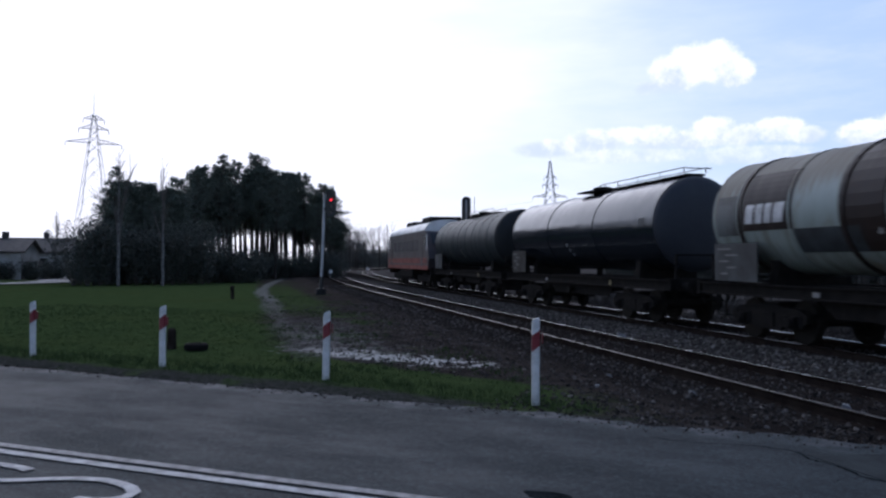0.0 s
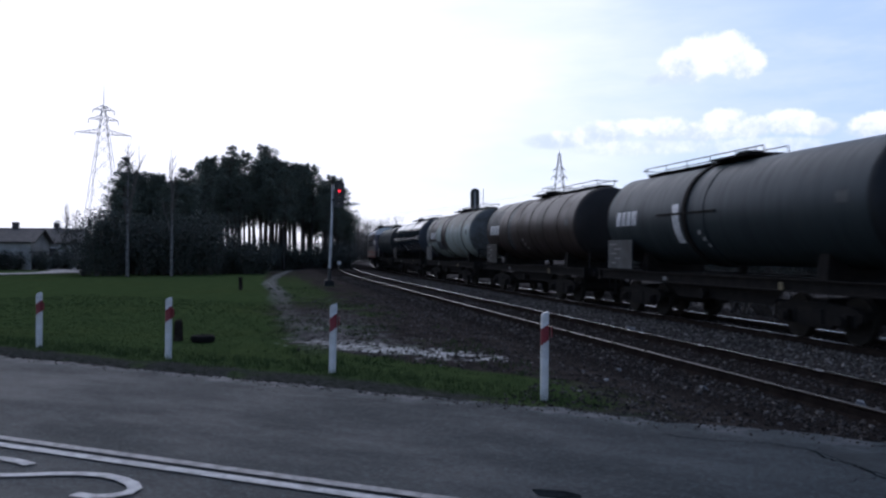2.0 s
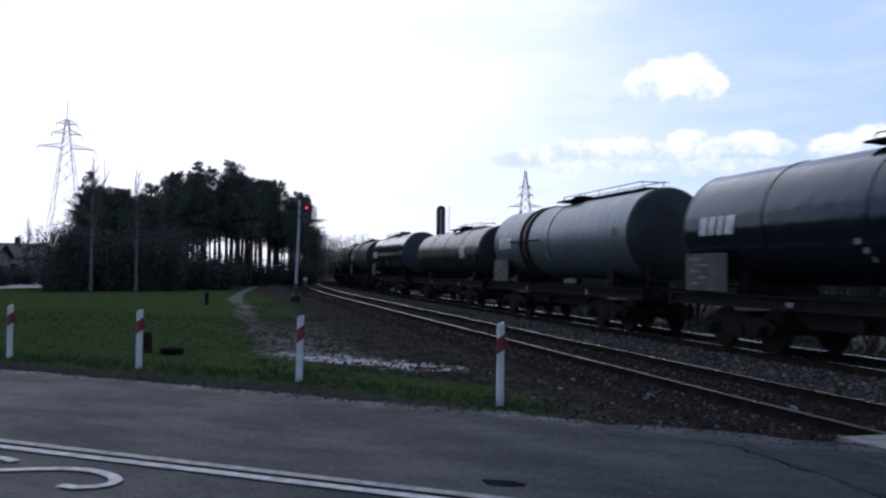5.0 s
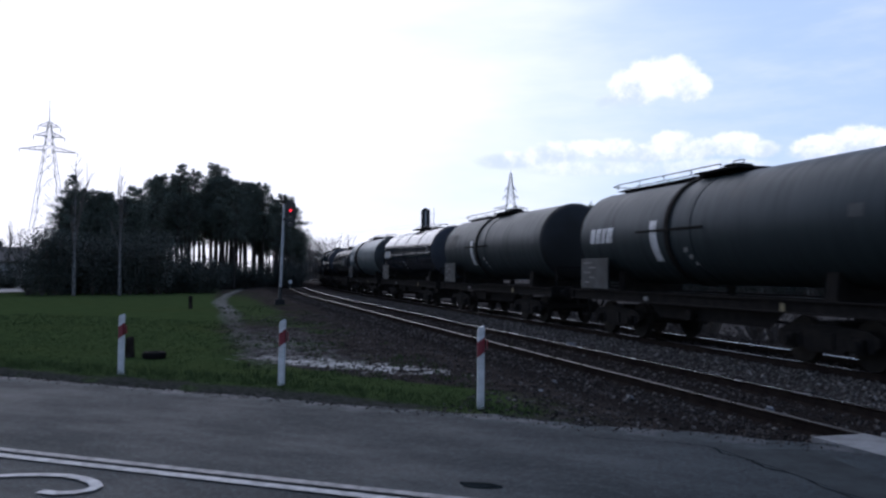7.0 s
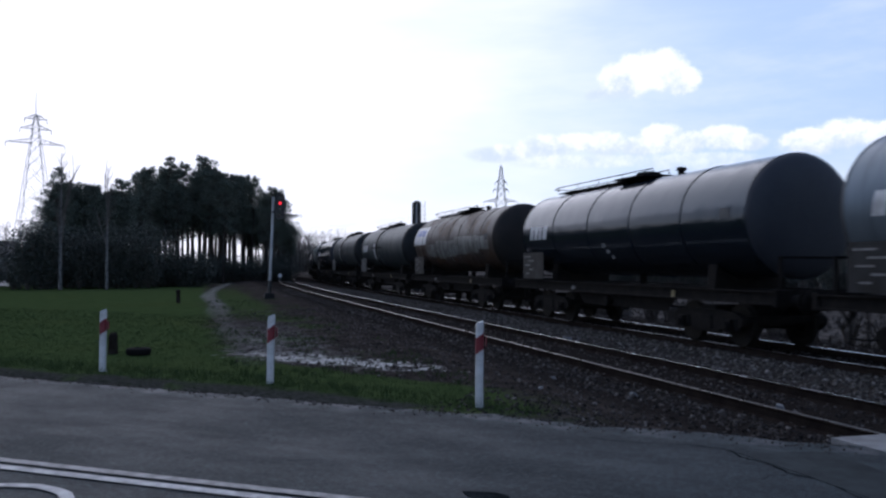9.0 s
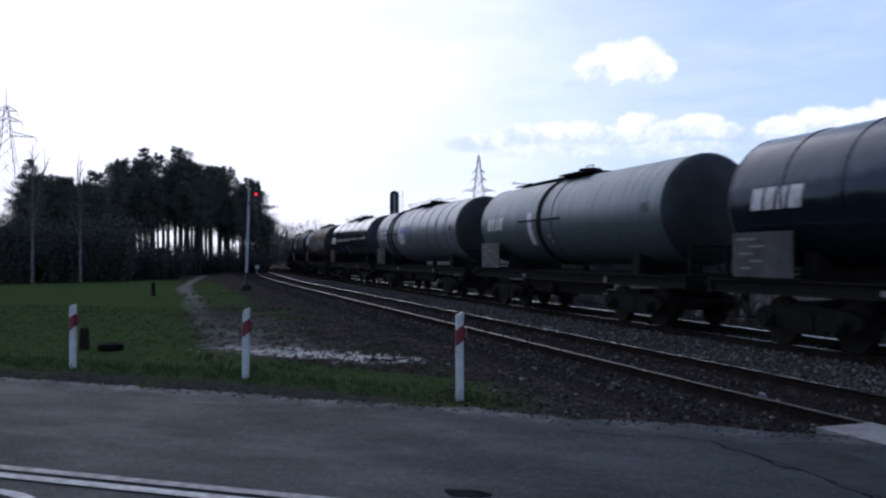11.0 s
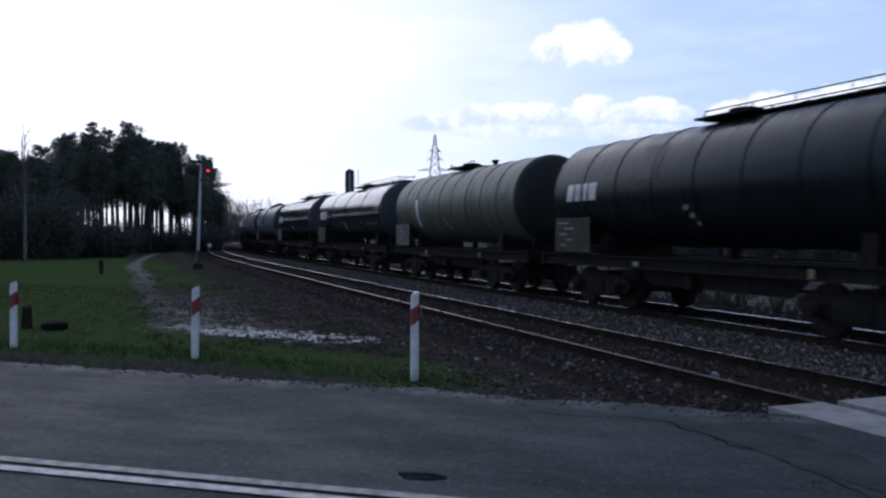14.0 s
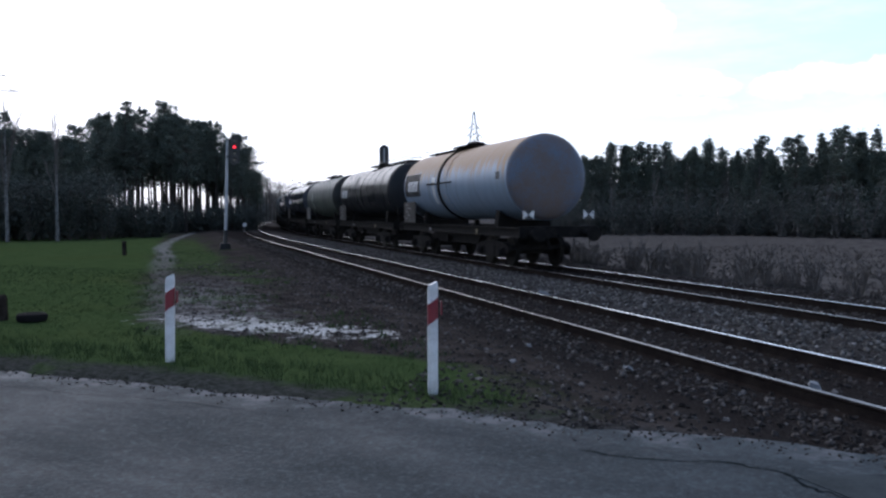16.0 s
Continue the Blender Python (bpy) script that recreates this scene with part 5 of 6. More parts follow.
def side_frame_mesh(wb, r):
    """A cast bogie side: dipped beam, axle boxes, spring nests."""
    h = wb / 2
    out = [(-h - 0.42, 0.48), (-h - 0.30, 0.40), (-h + 0.28, 0.40), (-h + 0.45, 0.28), (h - 0.45, 0.28), (h - 0.28, 0.40), (h + 0.30, 0.40), (h + 0.42, 0.48), (h + 0.42, 0.62), (h + 0.2, 0.74), (0.45, 0.78), (-0.45, 0.78), (-h - 0.2, 0.74), (-h - 0.42, 0.62)]
    b = Build().prism(out[::-1], -0.06, 0.06, "y")
    for s in (-1, 1):
        b.box(s * h, 0.08, r, 0.26, 0.16, 0.26)
        b.tube((s * h, 0.14, r), (s * h, 0.22, r), 0.11, 0.09, 10)
        for e in (-0.24, 0.24):
            b.tube((s * h + e, 0.02, 0.36), (s * h + e, 0.02, 0.62), 0.075, n=8)
    b.box(0, 0.02, 0.5, 0.5, 0.14, 0.3)
    return b.mesh("side_frame", M["frame"])


SIDE = side_frame_mesh(1.8, 0.46)


def bogie(parent, x):
    bo = part("bogie", Build().chamfered(0, 0, 0.72, 0.55, 2.0, 0.28, 0.05).box(0.0, 0, 0.5, 0.2, 1.4, 0.2).box(1.28, 0, 0.6, 0.1, 1.9, 0.14).box(-1.28, 0, 0.6, 0.1, 1.9, 0.14), M["frame"], parent, at=pose(x, 0, 0))
    part("side_frame", SIDE, None, bo, at=pose(0, 1.02, 0))
    part("side_frame", SIDE, None, bo, at=pose(0, -1.02, 0, 0, 0, 180))
    for e in (-0.9, 0.9):
        part("axle", AXLE, None, bo, at=pose(e, 0, 0.46))
        part("wheel", WHEEL, None, bo, at=pose(e, 0.75, 0.46, 0, 0, 180))
        part("wheel", WHEEL, None, bo, at=pose(e, -0.75, 0.46))


def buffers(parent, lf, z=1.06):
    for e in (-1, 1):
        for y in (-0.875, 0.875):
            b = Build().lathe([(lf / 2, 0.15), (lf / 2 + 0.04, 0.15), (lf / 2 + 0.05, 0.11), (lf / 2 + 0.34, 0.11), (lf / 2 + 0.36, 0.08), (lf / 2 + 0.56, 0.08), (lf / 2 + 0.57, 0.235), (lf / 2 + 0.60, 0.23), (lf / 2 + 0.62, 0.15)], 14, "x")
            b.v = [(e * p[0], y + p[1] * e, z + p[2]) for p in b.v]
            part("buffer", b, M["frame"], parent, smooth=True)


def tank_wagon(lt, paint, label, ribs=0, band=None, walk_from=None, walk_to=None, rail=True, panel="grey", logo="", straps=(), sheets=(), stripe=None, patch=None, dark_ends=False, low_sill=True, marks=True, rust_band=None, tail=False, ladder_end=False, hatch=0.0, valve=None, logo_at=0.6):
    """One bogie tank wagon, its nose along +x; its middle on the origin, the rail at z = 0."""
    ob = thing("tank_wagon", Matrix(), label, "tank wagon", "tank wagons of the train")
    half, lf = lt / 2, lt + 1.75
    dome = [(half + 0.36 * math.sin(t), R * math.cos(t) ** 0.62) for t in np.linspace(0, math.pi / 2 * 0.985, 9)]
    prof = [(-x, r) for x, r in dome[::-1]] + [(x, R) for x in np.linspace(-half + 0.02, half - 0.02, 7)] + dome
    t = Build().lathe(prof, 56)
    t.v = [(x, y, z + ZC) for x, y, z in t.v]
    tank = part("tank", t, M[paint], ob, "", True)
    # end domes take the copy of the paint with their shade coloured in
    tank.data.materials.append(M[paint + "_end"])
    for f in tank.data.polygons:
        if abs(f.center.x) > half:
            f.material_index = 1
    # weld seams and stiffening rings
    seams = np.linspace(-half, half, ribs + 2) if ribs else [-half, half]
    for x in seams:
        w, hgt = (0.05, 0.018) if abs(abs(x) - half) > 0.01 else (0.03, 0.01)
        rg = Build().lathe([(x - w / 2, R - 0.01), (x - w / 2, R + hgt), (x + w / 2, R + hgt), (x + w / 2, R - 0.01)], 40)
        rg.v = [(p[0], p[1], p[2] + ZC) for p in rg.v]
        rg.f = rg.f[:-2]
        part("ring", rg, M[paint], tank)
    if band is not None:
        for x in (band - 0.32, band + 0.32) if stripe is None else (band,):
            rg = Build().lathe([(x - 0.09, R - 0.01), (x - 0.09, R + 0.05), (x + 0.09, R + 0.05), (x + 0.09, R - 0.01)], 40)
            rg.v = [(p[0], p[1], p[2] + ZC) for p in rg.v]
            rg.f = rg.f[:-2]
            part("band", rg, M["frame"], tank, "thick dark strap round the tank")
        part("side_rail", Build().box(band, R + 0.02, ZC + 0.02, 3.0, 0.05, 0.05), M["frame"], tank)
    for x in straps:
        rg = Build().lathe([(x - 0.06, R - 0.01), (x - 0.06, R + 0.03), (x + 0.06, R + 0.03), (x + 0.06, R - 0.01)], 40)
        rg.v = [(p[0], p[1], p[2] + ZC) for p in rg.v]
        rg.f = rg.f[:-2]
        part("strap", rg, M["rust_brown"], tank, "rusty strap round the tank")
    for x0, x1, a0, a1, mt in sheets:
        part("sheet", arc(Build(), x0, x1, a0, a1, R + 0.007, 10), M[mt], tank, "patch of differently weathered sheet metal")
    if rust_band is not None:
        part("stain", arc(Build(), rust_band - 0.5, rust_band + 0.5, -40, 78, R + 0.006, 12), M["rust_brown"], tank, "broad brown stain down the side")
    if stripe is not None:
        part("stripe", arc(Build(), stripe - 0.17, stripe + 0.17, -34, 12, R + 0.008, 8, 0.05), M["white_mark"], tank, "white vertical stripe")
    if patch is not None:
        x0, x1, a0, a1, mt = patch
        pt = part("label_panel", arc(Build(), x0, x1, a0, a1, R + 0.008, 8), M[mt], tank, "pale rectangular panel")
        if mt == "white_mark":
            for k in range(4):
                xx = x1 - 0.35 - k * 0.42
                part("mark", arc(Build(), xx - 0.3, xx, (a0 + a1) / 2 - 2, (a0 + a1) / 2 + 13, R + 0.012, 3), M["blue_mark"], pt)
    if logo:
        # four plain pale slanted bars in a row
        x = half - logo_at
        for w in (0.30, 0.26, 0.24, 0.34):
            part("mark", arc(Build(), x - w, x, -9, 9, R + 0.009, 5, -0.10), M["white_mark"], tank, "plain pale bar of a painted mark")
            x -= w + 0.075
        if logo == "dark":
            part("field", arc(Build(), half - 2.3, half - 0.1, -18, 22, R + 0.005, 8), M["plate_dark"], tank, "dark rectangular field behind the mark")
    # information board at the leading end
    if panel:
        pl = part("board", Build().box(half - 0.95, R + 0.02, 1.72, 1.7, 0.03, 0.86), M["plate" if panel == "grey" else "plate_dark"], ob, "flat information board")
        for e in (0.5, 1.4):
            part("bracket", Build().box(half - e, R - 0.25, 1.4, 0.06, 0.5, 0.05), M["frame"], pl)
        for k in range(5):
            part("line", Build().box(half - 0.5 - 0.3 * (k % 2), R + 0.04, 2.02 - k * 0.14, 0.55 - 0.07 * k, 0.006, 0.04), M["dim_mark"], pl, "bar of small writing")
    if marks:
        for k in range(3):
            part("mark", arc(Build(), 0.26 - k * 0.12, 0.4 - k * 0.12, -24 - k * 8, -19 - k * 8, R + 0.009, 2, -0.05), M["plain_mark"], tank, "small pale slanted mark")
        part("plate", arc(Build(), -half + 0.5, -half + 0.85, -2, 8, R + 0.009, 2), M["plate"], tank)
    # walkway, railing, hatch
    if walk_from is not None:
        x0, x1 = walk_from, walk_to
        zt = ZC + R
        wk = part("walkway", Build().box((x0 + x1) / 2, 0.0, zt + 0.05, x1 - x0, 0.62, 0.035), M["frame"], ob)
        for k in range(int((x1 - x0) / 1.2) + 1):
            part("support", Build().box(x0 + 0.1 + k * 1.2, 0, zt + 0.02, 0.06, 0.55, 0.14), M["frame"], wk)
        if rail:
            rl = Build()
            for y in (0.33, -0.33):
                rl.path([(x0, y, zt + 0.1), (x0 + 0.05, y, zt + 0.25), (x1 - 0.05, y, zt + 0.25), (x1, y, zt + 0.1)], 0.016, 5)
                for k in range(1, int((x1 - x0) / 1.5) + 1):
                    x = x0 + k * (x1 - x0) / (int((x1 - x0) / 1.5) + 1)
                    rl.tube((x, y, zt + 0.1), (x, y, zt + 0.25), 0.012, n=4)
            part("railing", rl, M["rail_paint"], ob, "thin tubular railing")
        ep = x0 if abs(x0 + half) < abs(x1 - half) else x1
        part("end_hoop", Build().path([(ep, 0.33, zt + 0.25), (ep + math.copysign(0.25, ep), 0.33, zt + 0.20), (ep + math.copysign(0.25, ep), -0.33, zt + 0.20), (ep, -0.33, zt + 0.25)], 0.016, 5), M["rail_paint"], ob)
    hz = ZC + R
    hat = part("hatch", Build().lathe([(0.0, 0.30), (0.20, 0.30), (0.21, 0.34), (0.25, 0.33), (0.28, 0.18)], 16, "z"), M["frame"], ob, "", True, at=pose(hatch, 0, hz - 0.04))
    part("handle", Build().path([(-0.2, 0, 0.26), (-0.2, 0, 0.36), (0.2, 0, 0.36), (0.2, 0, 0.26)], 0.016, 5), M["frame"], hat)
    part("platform", Build().box(hatch, 0, hz + 0.06, 1.7, 1.25, 0.05), M["frame"], ob)
    if valve is not None:
        part("valve", Build().tube((valve, 0, hz - 0.05), (valve, 0, hz + 0.11), 0.09, n=10).tube((valve, 0, hz + 0.11), (valve, 0, hz + 0.19), 0.14, 0.11, 10), M["frame"], ob)
    # underframe
    for y in (1.16, -1.16):
        g = math.copysign(1, y)
        channel = [(y - 0.035 * g, 0.965), (y + 0.12 * g, 0.965), (y + 0.12 * g, 0.995), (y + 0.035 * g, 0.995), (y + 0.035 * g, 1.205), (y + 0.12 * g, 1.205), (y + 0.12 * g, 1.235), (y - 0.035 * g, 1.235)]
        part("solebar", Build().prism(channel if y > 0 else channel[::-1], -lf / 2, lf / 2), M["frame"], ob)
    part("centre_sill", Build().box(0, 0, 1.08, lf, 0.5, 0.3), M["frame"], ob)
    for e in (-1, 1):
        hs = part("headstock", Build().box(e * (lf / 2 - 0.06), 0, 1.10, 0.12, 2.5, 0.34), M["frame"], ob)
        part("coupling", Build().path([(e * lf / 2, 0, 1.0), (e * (lf / 2 + 0.3), 0, 0.9), (e * (lf / 2 + 0.45), 0, 0.7)], 0.035, 6).tube((e * lf / 2, 0.35, 0.95), (e * (lf / 2 + 0.2), 0.35, 0.6), 0.025, n=5), M["frame"], hs)
        x = e * (half - 1.75)
        sad = [(-0.95, 1.15), (0.95, 1.15)] + [(R * 1.01 * math.sin(t), ZC - R * 1.01 * math.cos(t)) for t in np.linspace(0.72, -0.72, 9)]
        part("saddle", Build().prism(sad, x - 0.16, x + 0.16), M["frame"], ob)
        bogie(ob, x)
        if e > 0 or not tail:
            part("end_post", Build().box(e * (half + 0.62), 0.95, 1.55, 0.06, 0.06, 0.75).box(e * (half + 0.62), -0.95, 1.55, 0.06, 0.06, 0.75).box(e * (half + 0.62), 0, 1.9, 0.05, 1.95, 0.05), M["frame"], ob)
    part("side_skirt", Build().prism([(-half * 0.42, 0.62), (half * 0.32, 0.62), (half * 0.42, 0.98), (-half * 0.5, 0.98)][::-1], 0.98, 1.0, "y"), M["frame"], ob)
    part("brake_reservoir", Build().tube((-1.5, 0.55, 0.78), (-0.4, 0.55, 0.78), 0.19, n=12), M["frame"], ob, "", True)
    part("outlet", Build().tube((0.3, -0.9, 0.75), (0.3, 1.12, 0.75), 0.085, n=8).tube((0.3, 0, 0.75), (0.3, 0, 1.5), 0.11, n=8).tube((0.3, 1.1, 0.75), (0.3, 1.2, 0.75), 0.14, n=10), M["frame"], ob)
    part("brake_rod", Build().tube((-half + 2.2, 0.3, 0.7), (half - 2.2, 0.3, 0.7), 0.03, n=5), M["frame"], ob)
    part("step", Build().box(half - 0.25, 1.2, 0.5, 0.4, 0.2, 0.03).box(half - 0.06, 1.25, 0.75, 0.03, 0.05, 0.5).box(half - 0.44, 1.25, 0.75, 0.03, 0.05, 0.5), M["frame"], ob)
    part("tag", Build().box(-half * 0.55, 1.30, 1.08, 0.12, 0.012, 0.16), M["yellow_mark"], ob, "small yellowish tag")
    part("tag", Build().box(half * 0.35, 1.30, 1.08, 0.2, 0.012, 0.1), M["dim_mark"], ob, "small pale tag")
    if ladder_end:
        ld = Build()
        x = -half - 0.55
        for y in (0.55, 0.2):
            ld.path([(x, y, 1.2), (x, y, ZC + 0.6), (-half + 0.1, y, ZC + R + 0.1)], 0.02, 5)
        for k in range(9):
            ld.tube((x, 0.2, 1.35 + k * 0.26), (x, 0.55, 1.35 + k * 0.26), 0.013, n=4)
        part("ladder", ld, M["frame"], ob)
    buffers(ob, lf)
    if tail:
        for y in (-0.98, 0.98):
            tb = part("tail_board", Build().box(-lf / 2 - 0.03, y, 1.62, 0.02, 0.34, 0.26), M["signal_black"], ob)
            k = Build()
            for e in (-1, 1):
                k.prism([(y + e * 0.17, 1.49), (y + e * 0.17, 1.75), (y + e * 0.03, 1.64), (y + e * 0.03, 1.60)] if e < 0 else [(y + e * 0.17, 1.75), (y + e * 0.17, 1.49), (y + e * 0.03, 1.60), (y + e * 0.03, 1.64)], -lf / 2 - 0.055, -lf / 2 - 0.042)
            part("chevrons", k, M["post_white"], tb, "white tail triangles")
    return ob


def locomotive():
    """A large diesel with slanted cabs at both ends, nose along +x."""
    ob = thing("locomotive", Matrix(), "dark diesel locomotive with red stripe and pale roof", "locomotive")
    L = 16.6
    h = L / 2
    side = [(-h, 1.25), (h, 1.25), (h + 0.25, 1.9), (h - 0.1, 2.7), (h - 0.75, 3.55), (h - 1.1, 3.62), (-h + 1.1, 3.62), (-h + 0.75, 3.55), (-h + 0.1, 2.7), (-h - 0.25, 1.9)]
    body = part("body", Build().prism(side[::-1], -1.46, 1.46, "y"), M["loco_side"], ob, "dark blue-grey body side")
    b = Build()
    out = [(1.46, 3.60)] + [(1.46 * math.cos(t) ** 0.8, 3.60 + 0.72 * math.sin(t)) for t in np.linspace(0.15, math.pi / 2, 6)]
    out = out + [(-y, z) for y, z in out[::-1][1:]]
    b.prism(out, -h + 1.0, h - 1.0)
    part("roof", b, M["loco_roof"], ob, "pale grey curved roof")
    part("stripe", Build().box(0, 1.47, 1.75, L - 0.6, 0.012, 0.34).box(0, -1.47, 1.75, L - 0.6, 0.012, 0.34), M["loco_red"], ob, "dull red waist stripe")
    part("skirt", Build().box(0, 1.44, 1.32, L - 0.2, 0.05, 0.26).box(0, -1.44, 1.32, L - 0.2, 0.05, 0.26), M["loco_red"], ob, "dull red solebar")
    for e in (-1, 1):
        w = Build()
        x0, x1 = e * (h - 0.02), e * (h - 0.62)
        for y0, y1 in ((0.12, 1.2), (-1.2, -0.12)):
            q = [(x0 + e * 0.05, y0, 2.75), (x0 + e * 0.05, y1, 2.75), (x1 + e * 0.05, y1, 3.48), (x1 + e * 0.05, y0, 3.48)]
            w.quad(*(q if e > 0 else q[::-1]))
        part("windscreen", w, M["pane"], ob)
        part("cab_door", Build().box(e * (h - 2.0), 1.475, 2.4, 0.7, 0.02, 2.0), M["loco_side"], ob)
        part("cab_window", Build().box(e * (h - 1.1), 1.475, 3.0, 0.75, 0.02, 0.6), M["pane"], ob)
        part("pale_panel", Build().box(e * (h - 0.35), 1.472, 2.9, 0.3, 0.012, 1.0), M["white_mark"], ob, "pale cab corner panel")
        part("headstock", Build().box(e * (h + 0.05), 0, 1.05, 0.3, 2.6, 0.5), M["frame"], ob)
        bo = part("bogie", Build().box(0, 1.05, 0.62, 4.4, 0.16, 0.4).box(0, -1.05, 0.62, 4.4, 0.16, 0.4).box(0, 0, 0.8, 1.0, 2.0, 0.3), M["frame"], ob, at=pose(e * 5.2, 0, 0))
        for k in (-1.75, 0, 1.75):
            part("wheel", WHEEL, None, bo, at=pose(k, 0.75, 0.5, 0, 0, 180))
            part("wheel", WHEEL, None, bo, at=pose(k, -0.75, 0.5))
            part("axle", AXLE, None, bo, at=pose(k, 0, 0.5))
    for k in range(6):
        part("grille", Build().box(-4.4 + k * 1.75, 1.478, 2.75, 1.3, 0.02, 0.7), M["loco_grille"], ob)
    part("fuel_tank", Build().prism([(-1.2, 0.45), (1.2, 0.45), (1.4, 0.7), (1.4, 1.2), (-1.4, 1.2), (-1.4, 0.7)], -2.6, 2.6), M["frame"], ob)
    part("fan_housing", Build().box(-5.4, 0, 4.38, 2.8, 2.0, 0.28), M["frame"], ob)
    part("fan_housing", Build().box(1.4, 0, 4.36, 3.2, 1.7, 0.26), M["frame"], ob)
    part("exhaust", Build().box(-1.6, 0, 4.42, 1.0, 0.7, 0.3), M["frame"], ob)
    buffers(ob, L + 0.5)
    return ob


M["loco_grille"] = worn("loco_grille_grey", (0.040, 0.036, 0.040), (0.026, 0.024, 0.027), 0.7, 0, 2, 40)
M["loco_side"] = worn("loco_dark_side", (0.036, 0.034, 0.040), (0.060, 0.044, 0.044), 0.45, 0, 1, 40)
M["loco_roof"] = worn("loco_roof_grey", (0.62, 0.63, 0.64), (0.45, 0.45, 0.45), 0.35, 0, 1, 40)
M["loco_red"] = worn("loco_red", (0.24, 0.035, 0.024), (0.13, 0.028, 0.02), 0.5, 0, 2, 40)


def make_train():
    """The locomotive and twenty wagons; each with the place of its middle in the train, and half its pivot spacing."""
    train = [(locomotive(), 48.7, 5.2)]

    def add(front, back, paint, label, size=(1.32, 2.77), **kw):
        global R, ZC
        R, ZC = size
        front, back = front * TRIM, back * TRIM
        for k in ("band", "walk_from", "walk_to", "stripe", "rust_band", "hatch", "valve"):
            if kw.get(k) is not None:
                kw[k] *= TRIM
        kw["straps"] = [x * TRIM for x in kw.get("straps", ())]
        kw["sheets"] = [(q[0] * TRIM, q[1] * TRIM, *q[2:]) for q in kw.get("sheets", ())]
        if kw.get("patch"):
            kw["patch"] = (kw["patch"][0] * TRIM, kw["patch"][1] * TRIM, *kw["patch"][2:])
        w = tank_wagon(front - 0.12 - back, paint, label, **kw)
        train.append((w, (front - 0.12 + back) / 2, (front - back) / 2 - 1.8))
    add(43.3, 29.6, "dark_grey", "dark grey ribbed tank wagon behind the locomotive", ribs=8, walk_from=-3, walk_to=3)
    add(26.7, 12.7, "black_gloss", "glossy black tank wagon with rear walkway railing", ribs=2, walk_from=-6.9, walk_to=-0.5, panel="dark")
    add(9.4, -3.2, "beige_grey", "weathered pale grey tank wagon with brown straps", ribs=3, walk_from=-6.0, walk_to=0.8, logo="plain", logo_at=1.25, straps=(5.05, -4.3, 0.2, 1.35), rust_band=0.75, sheets=((3.0, 4.95, -16, 42, "rust_brown"), (0.9, 3.0, -40, -16, "plate"), (5.2, 6.1, -20, 20, "beige_grey_end")))
    add(-7.0, -19.6, "rust_brown", "rusty brown and black tank wagon with ribs", ribs=6, walk_from=-6.0, walk_to=1.2, logo="plain", panel="dark", patch=(4.0, 6.1, 6, 44, "plate"), straps=(2.6,), sheets=((2.0, 2.5, -40, 70, "plate"),))
    add(-22.8, -35.6, "dark_grey", "dark grey tank wagon with black strap and white stripe", ribs=1, band=1.0, stripe=1.5, walk_from=-1.2, walk_to=5.6, rail=True, logo="plain")
    add(-39.3, -52.3, "black_gloss", "glossy black ribbed tank wagon with pale board", ribs=9, walk_from=0.3, walk_to=6.0, logo="plain", valve=-1.6)
    add(-56.3, -69.7, "black_matte", "dull black tank wagon with torn white patch", size=(1.21, 2.52), ribs=3, walk_from=-4.0, walk_to=0.5, panel="", patch=(-4.3, -3.3, -12, 17, "plain_mark"), valve=2.4)
    add(-72.6, -85.6, "green_grey", "green-grey tank wagon with brown strap and pale board", ribs=1, band=2.6, walk_from=-5.5, walk_to=1.0, logo="plain", rust_band=2.6)
    add(-88.9, -102.1, "black_gloss", "glossy black tank wagon with pale board", ribs=3, walk_from=-3.5, walk_to=1.0, logo="plain")
    add(-105.0, -118.1, "dark_grey", "dark green-grey tank wagon with strap and pale board", ribs=1, band=1.2, stripe=1.9, walk_from=0.2, walk_to=6.0, patch=(4.4, 6.2, 4, 30, "plate"))
    add(-121.6, -134.7, "dark_grey", "dark green-grey tank wagon with strap and white stripe", ribs=1, band=1.1, stripe=1.8, walk_from=0.2, walk_to=6.0, logo="plain")
    add(-137.9, -150.9, "rust_orange", "rusty brown tank wagon with large white panel", ribs=7, walk_from=-0.2, walk_to=5.8, panel="dark", patch=(4.2, 6.6, -2, 38, "white_mark"), valve=-1.9, sheets=((2.3, 4.1, -30, -3, "bare_silver"), (0.9, 2.2, -34, 4, "bare_silver"), (-0.9, 0.85, -30, 2, "bare_silver"), (-2.7, -0.95, -26, 8, "bare_silver"), (-4.4, -2.75, -24, 7, "bare_silver"), (-5.9, -4.45, -18, 5, "bare_silver")))
    add(-154.3, -167.8, "black_gloss", "glossy black tank wagon with three seams", ribs=4, walk_from=-0.6, walk_to=5.9, logo="plain", panel="dark", valve=-1.8)
    add(-170.7, -185.6, "silver", "grey-green ribbed tank wagon with white patch", ribs=9, band=4.2, walk_from=-2, walk_to=4, logo="plain", panel="dark", patch=(1.2, 2.4, -22, 28, "white_mark"))
    add(-188.8, -201.9, "green_grey", "dark grey tank wagon with strap and white stripe", ribs=1, band=1.0, stripe=1.7, walk_from=-1.0, walk_to=5.6, rail=False, logo="plain")
    add(-204.6, -217.7, "black_gloss", "glossy black tank wagon with seams and tall railing", ribs=7, walk_from=-6.4, walk_to=0.4, logo="plain")
    add(-220.7, -234.5, "black_gloss", "glossy black tank wagon with railing to its rear", ribs=3, walk_from=-6.8, walk_to=0.6, logo="plain", panel="dark")
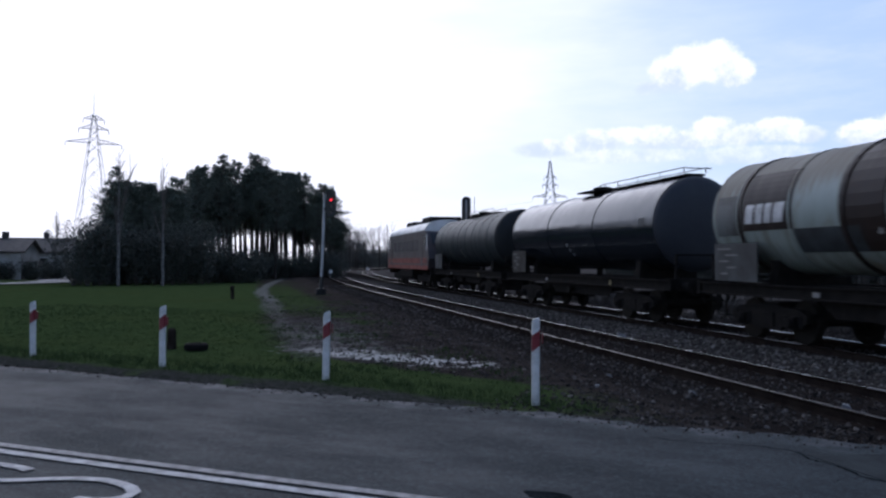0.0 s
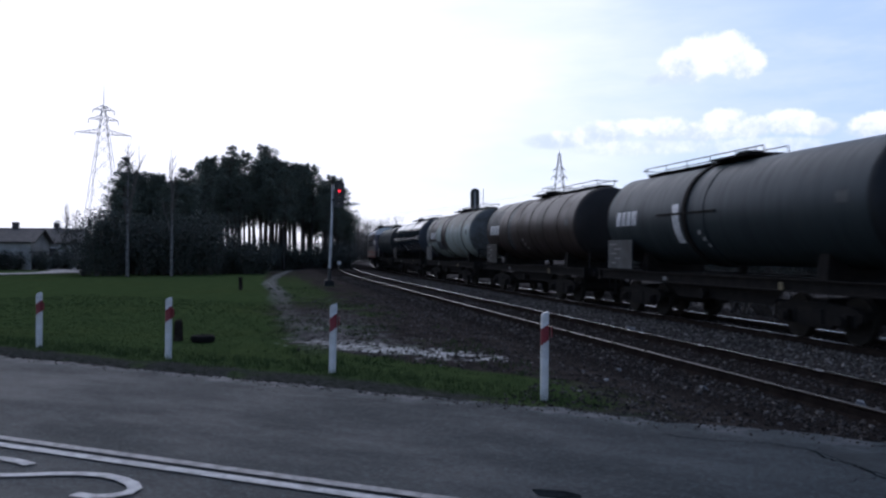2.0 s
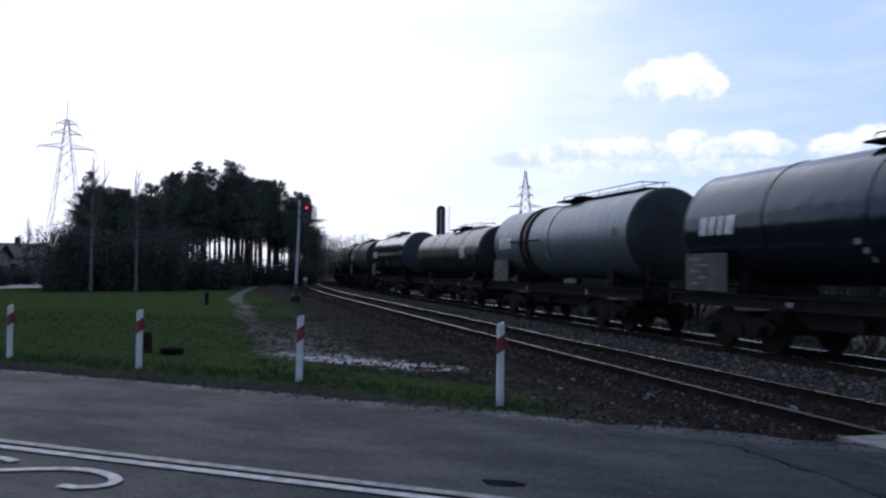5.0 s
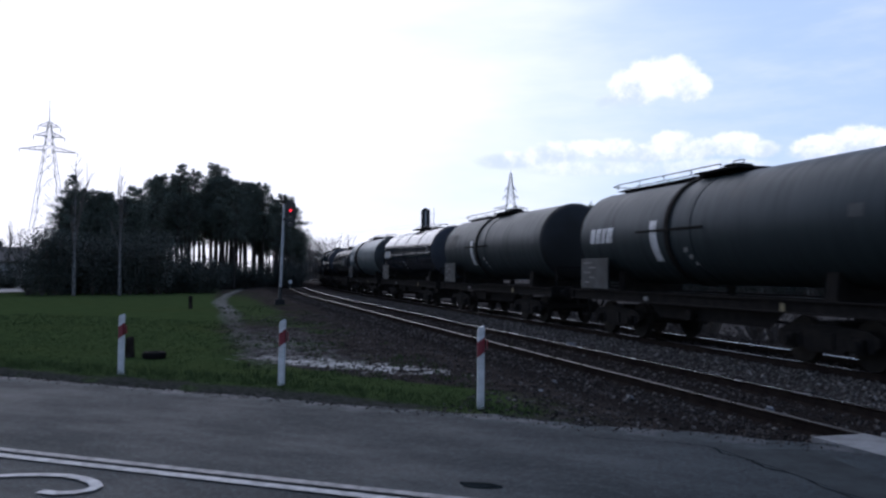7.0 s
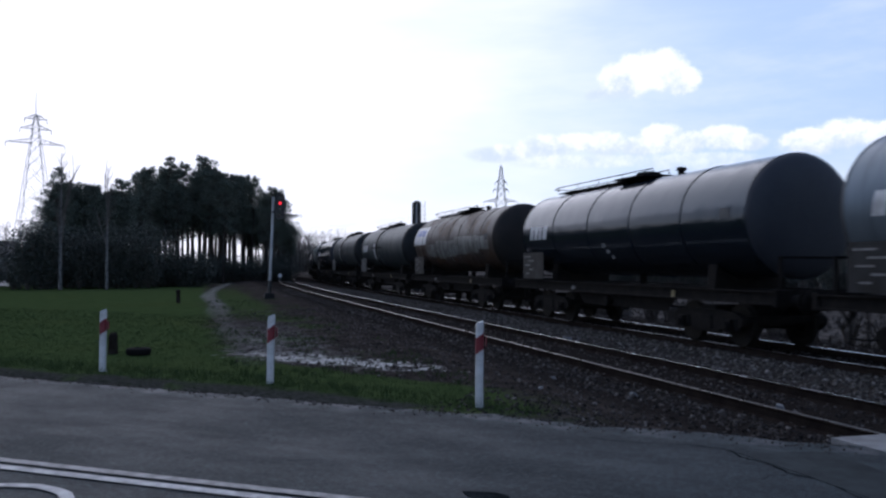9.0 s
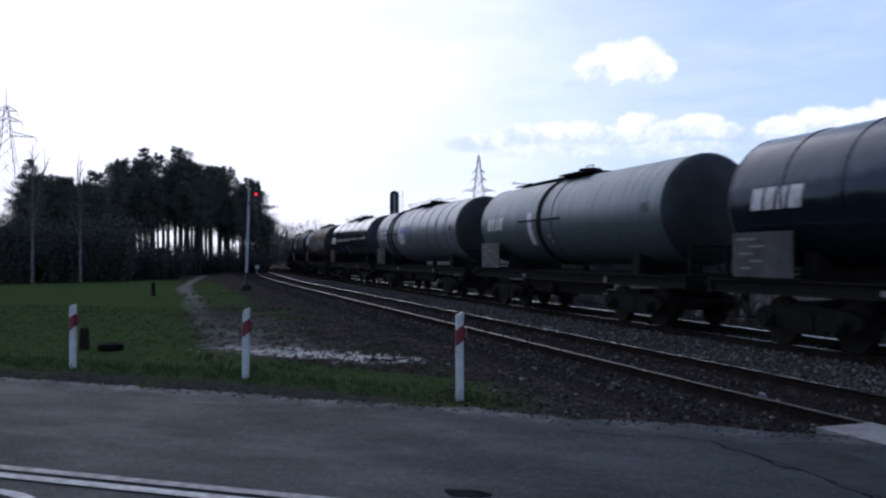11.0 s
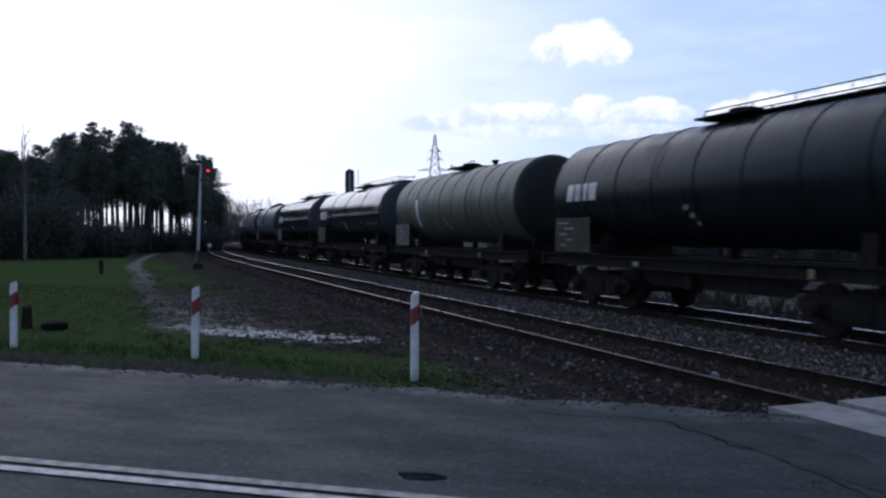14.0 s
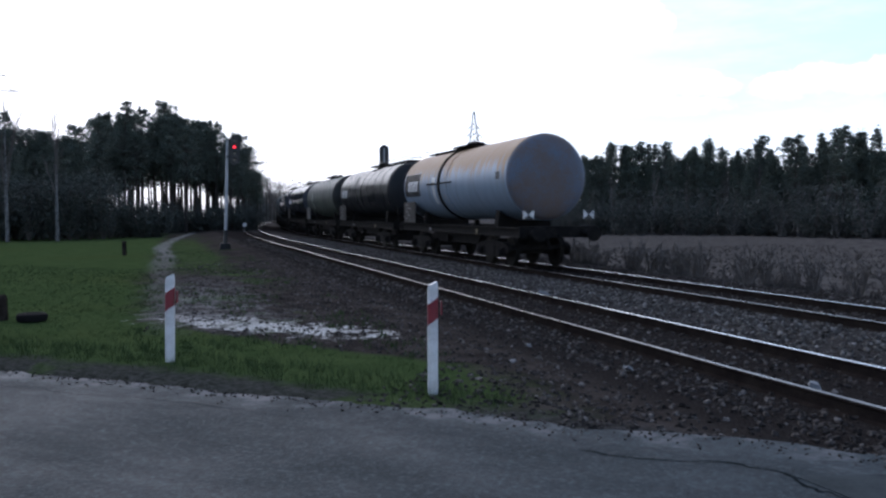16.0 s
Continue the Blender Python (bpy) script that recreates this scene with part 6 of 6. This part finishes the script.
    add(-237.2, -249.7, "olive_grey", "olive-grey ribbed tank wagon with white stripe", ribs=8, stripe=3.3, walk_from=-0.5, walk_to=1.9, rail=False, valve=-1.6, hatch=0.7)
    add(-252.4, -265.0, "black_matte", "dull black ribbed tank wagon with rear railing", ribs=7, walk_from=-6.2, walk_to=1.0, logo="plain", panel="dark", patch=(1.3, 2.2, 8, 44, "plate"))
    add(-268.2, -281.0, "blue_grey", "blue-grey tank wagon with orange rust along its crown", ribs=1, band=1.0, stripe=1.7, walk_from=-0.4, walk_to=6.0, rail=False, logo="dark", panel="dark", tail=True, ladder_end=False, hatch=0.4)
    return train


TRAIN = make_train()


def flying_insect():
    """A small fly: three-part body and two clear wings, its head along +x."""
    ob = thing("flying_insect", pose(5.899, -8.256, 2.244), "small grey-brown insect flying close by", "insect")
    part("body", Build().lathe([(-0.0085, 0.0004), (-0.006, 0.0022), (-0.002, 0.0026), (0.001, 0.0016), (0.003, 0.0025), (0.006, 0.0021), (0.0085, 0.0006)], 12), M["insect"], ob, "", True)
    for e in (-1, 1):
        w = [(0.003, e * 0.001, 0.002), (0.005, e * 0.006, 0.004), (0.003, e * 0.0115, 0.006), (-0.002, e * 0.012, 0.006), (-0.005, e * 0.007, 0.004), (-0.002, e * 0.002, 0.002)]
        b = Build()
        b.quad(w[0], w[1], w[4], w[5])
        b.quad(w[1], w[2], w[3], w[4])
        part("wing", b, M["insect_wing"], ob, "thin pale wing")
        for k in range(3):
            part("leg", Build().tube((0.004 - 0.003 * k, e * 0.0015, -0.001), (0.005 - 0.005 * k, e * 0.004, -0.005), 0.0003, n=4), M["insect"], ob)
    return ob


FLY = flying_insect()


def run(t):
    """How far the train has gone by t seconds; it slows a little."""
    return -0.45 + TRIM * (0.2 + 20.0 * t - 0.0825 * t * t)


def motions():
    for ob, mid, piv in TRAIN:
        rows = []
        for k in range(33):
            t = k * 0.5
            s = mid + run(t)
            a, _ = track(s + piv, OFF2)
            b, _ = track(s - piv, OFF2)
            way = (a - b).normalized()
            c = (a + b) / 2
            up = rise(s + piv) - rise(s - piv)
            rows.append((t, pose(c.x, c.y, ZR + rise(s), 0, -math.degrees(math.atan2(up, 2 * piv)), math.degrees(math.atan2(way.y, way.x)))))
        walk(ob, rows)
    fly = [(0, (5.899, -8.256, 2.244)), (8, (5.899, -8.256, 2.244)), (8.3, (4.546, -8.904, 1.844)), (8.4, (4.313, -9.014, 1.788)), (8.5, (4.080, -9.124, 1.733)), (8.6, (3.847, -9.234, 1.677)), (8.7, (3.614, -9.344, 1.622)), (8.8, (3.381, -9.454, 1.566)), (8.9, (3.147, -9.564, 1.511)), (9.2, (1.795, -10.212, 1.511)), (16, (1.795, -10.212, 1.511))]
    walk(FLY, [(t, pose(*p, 30, -30, -154.7)) for t, p in fly])


motions()
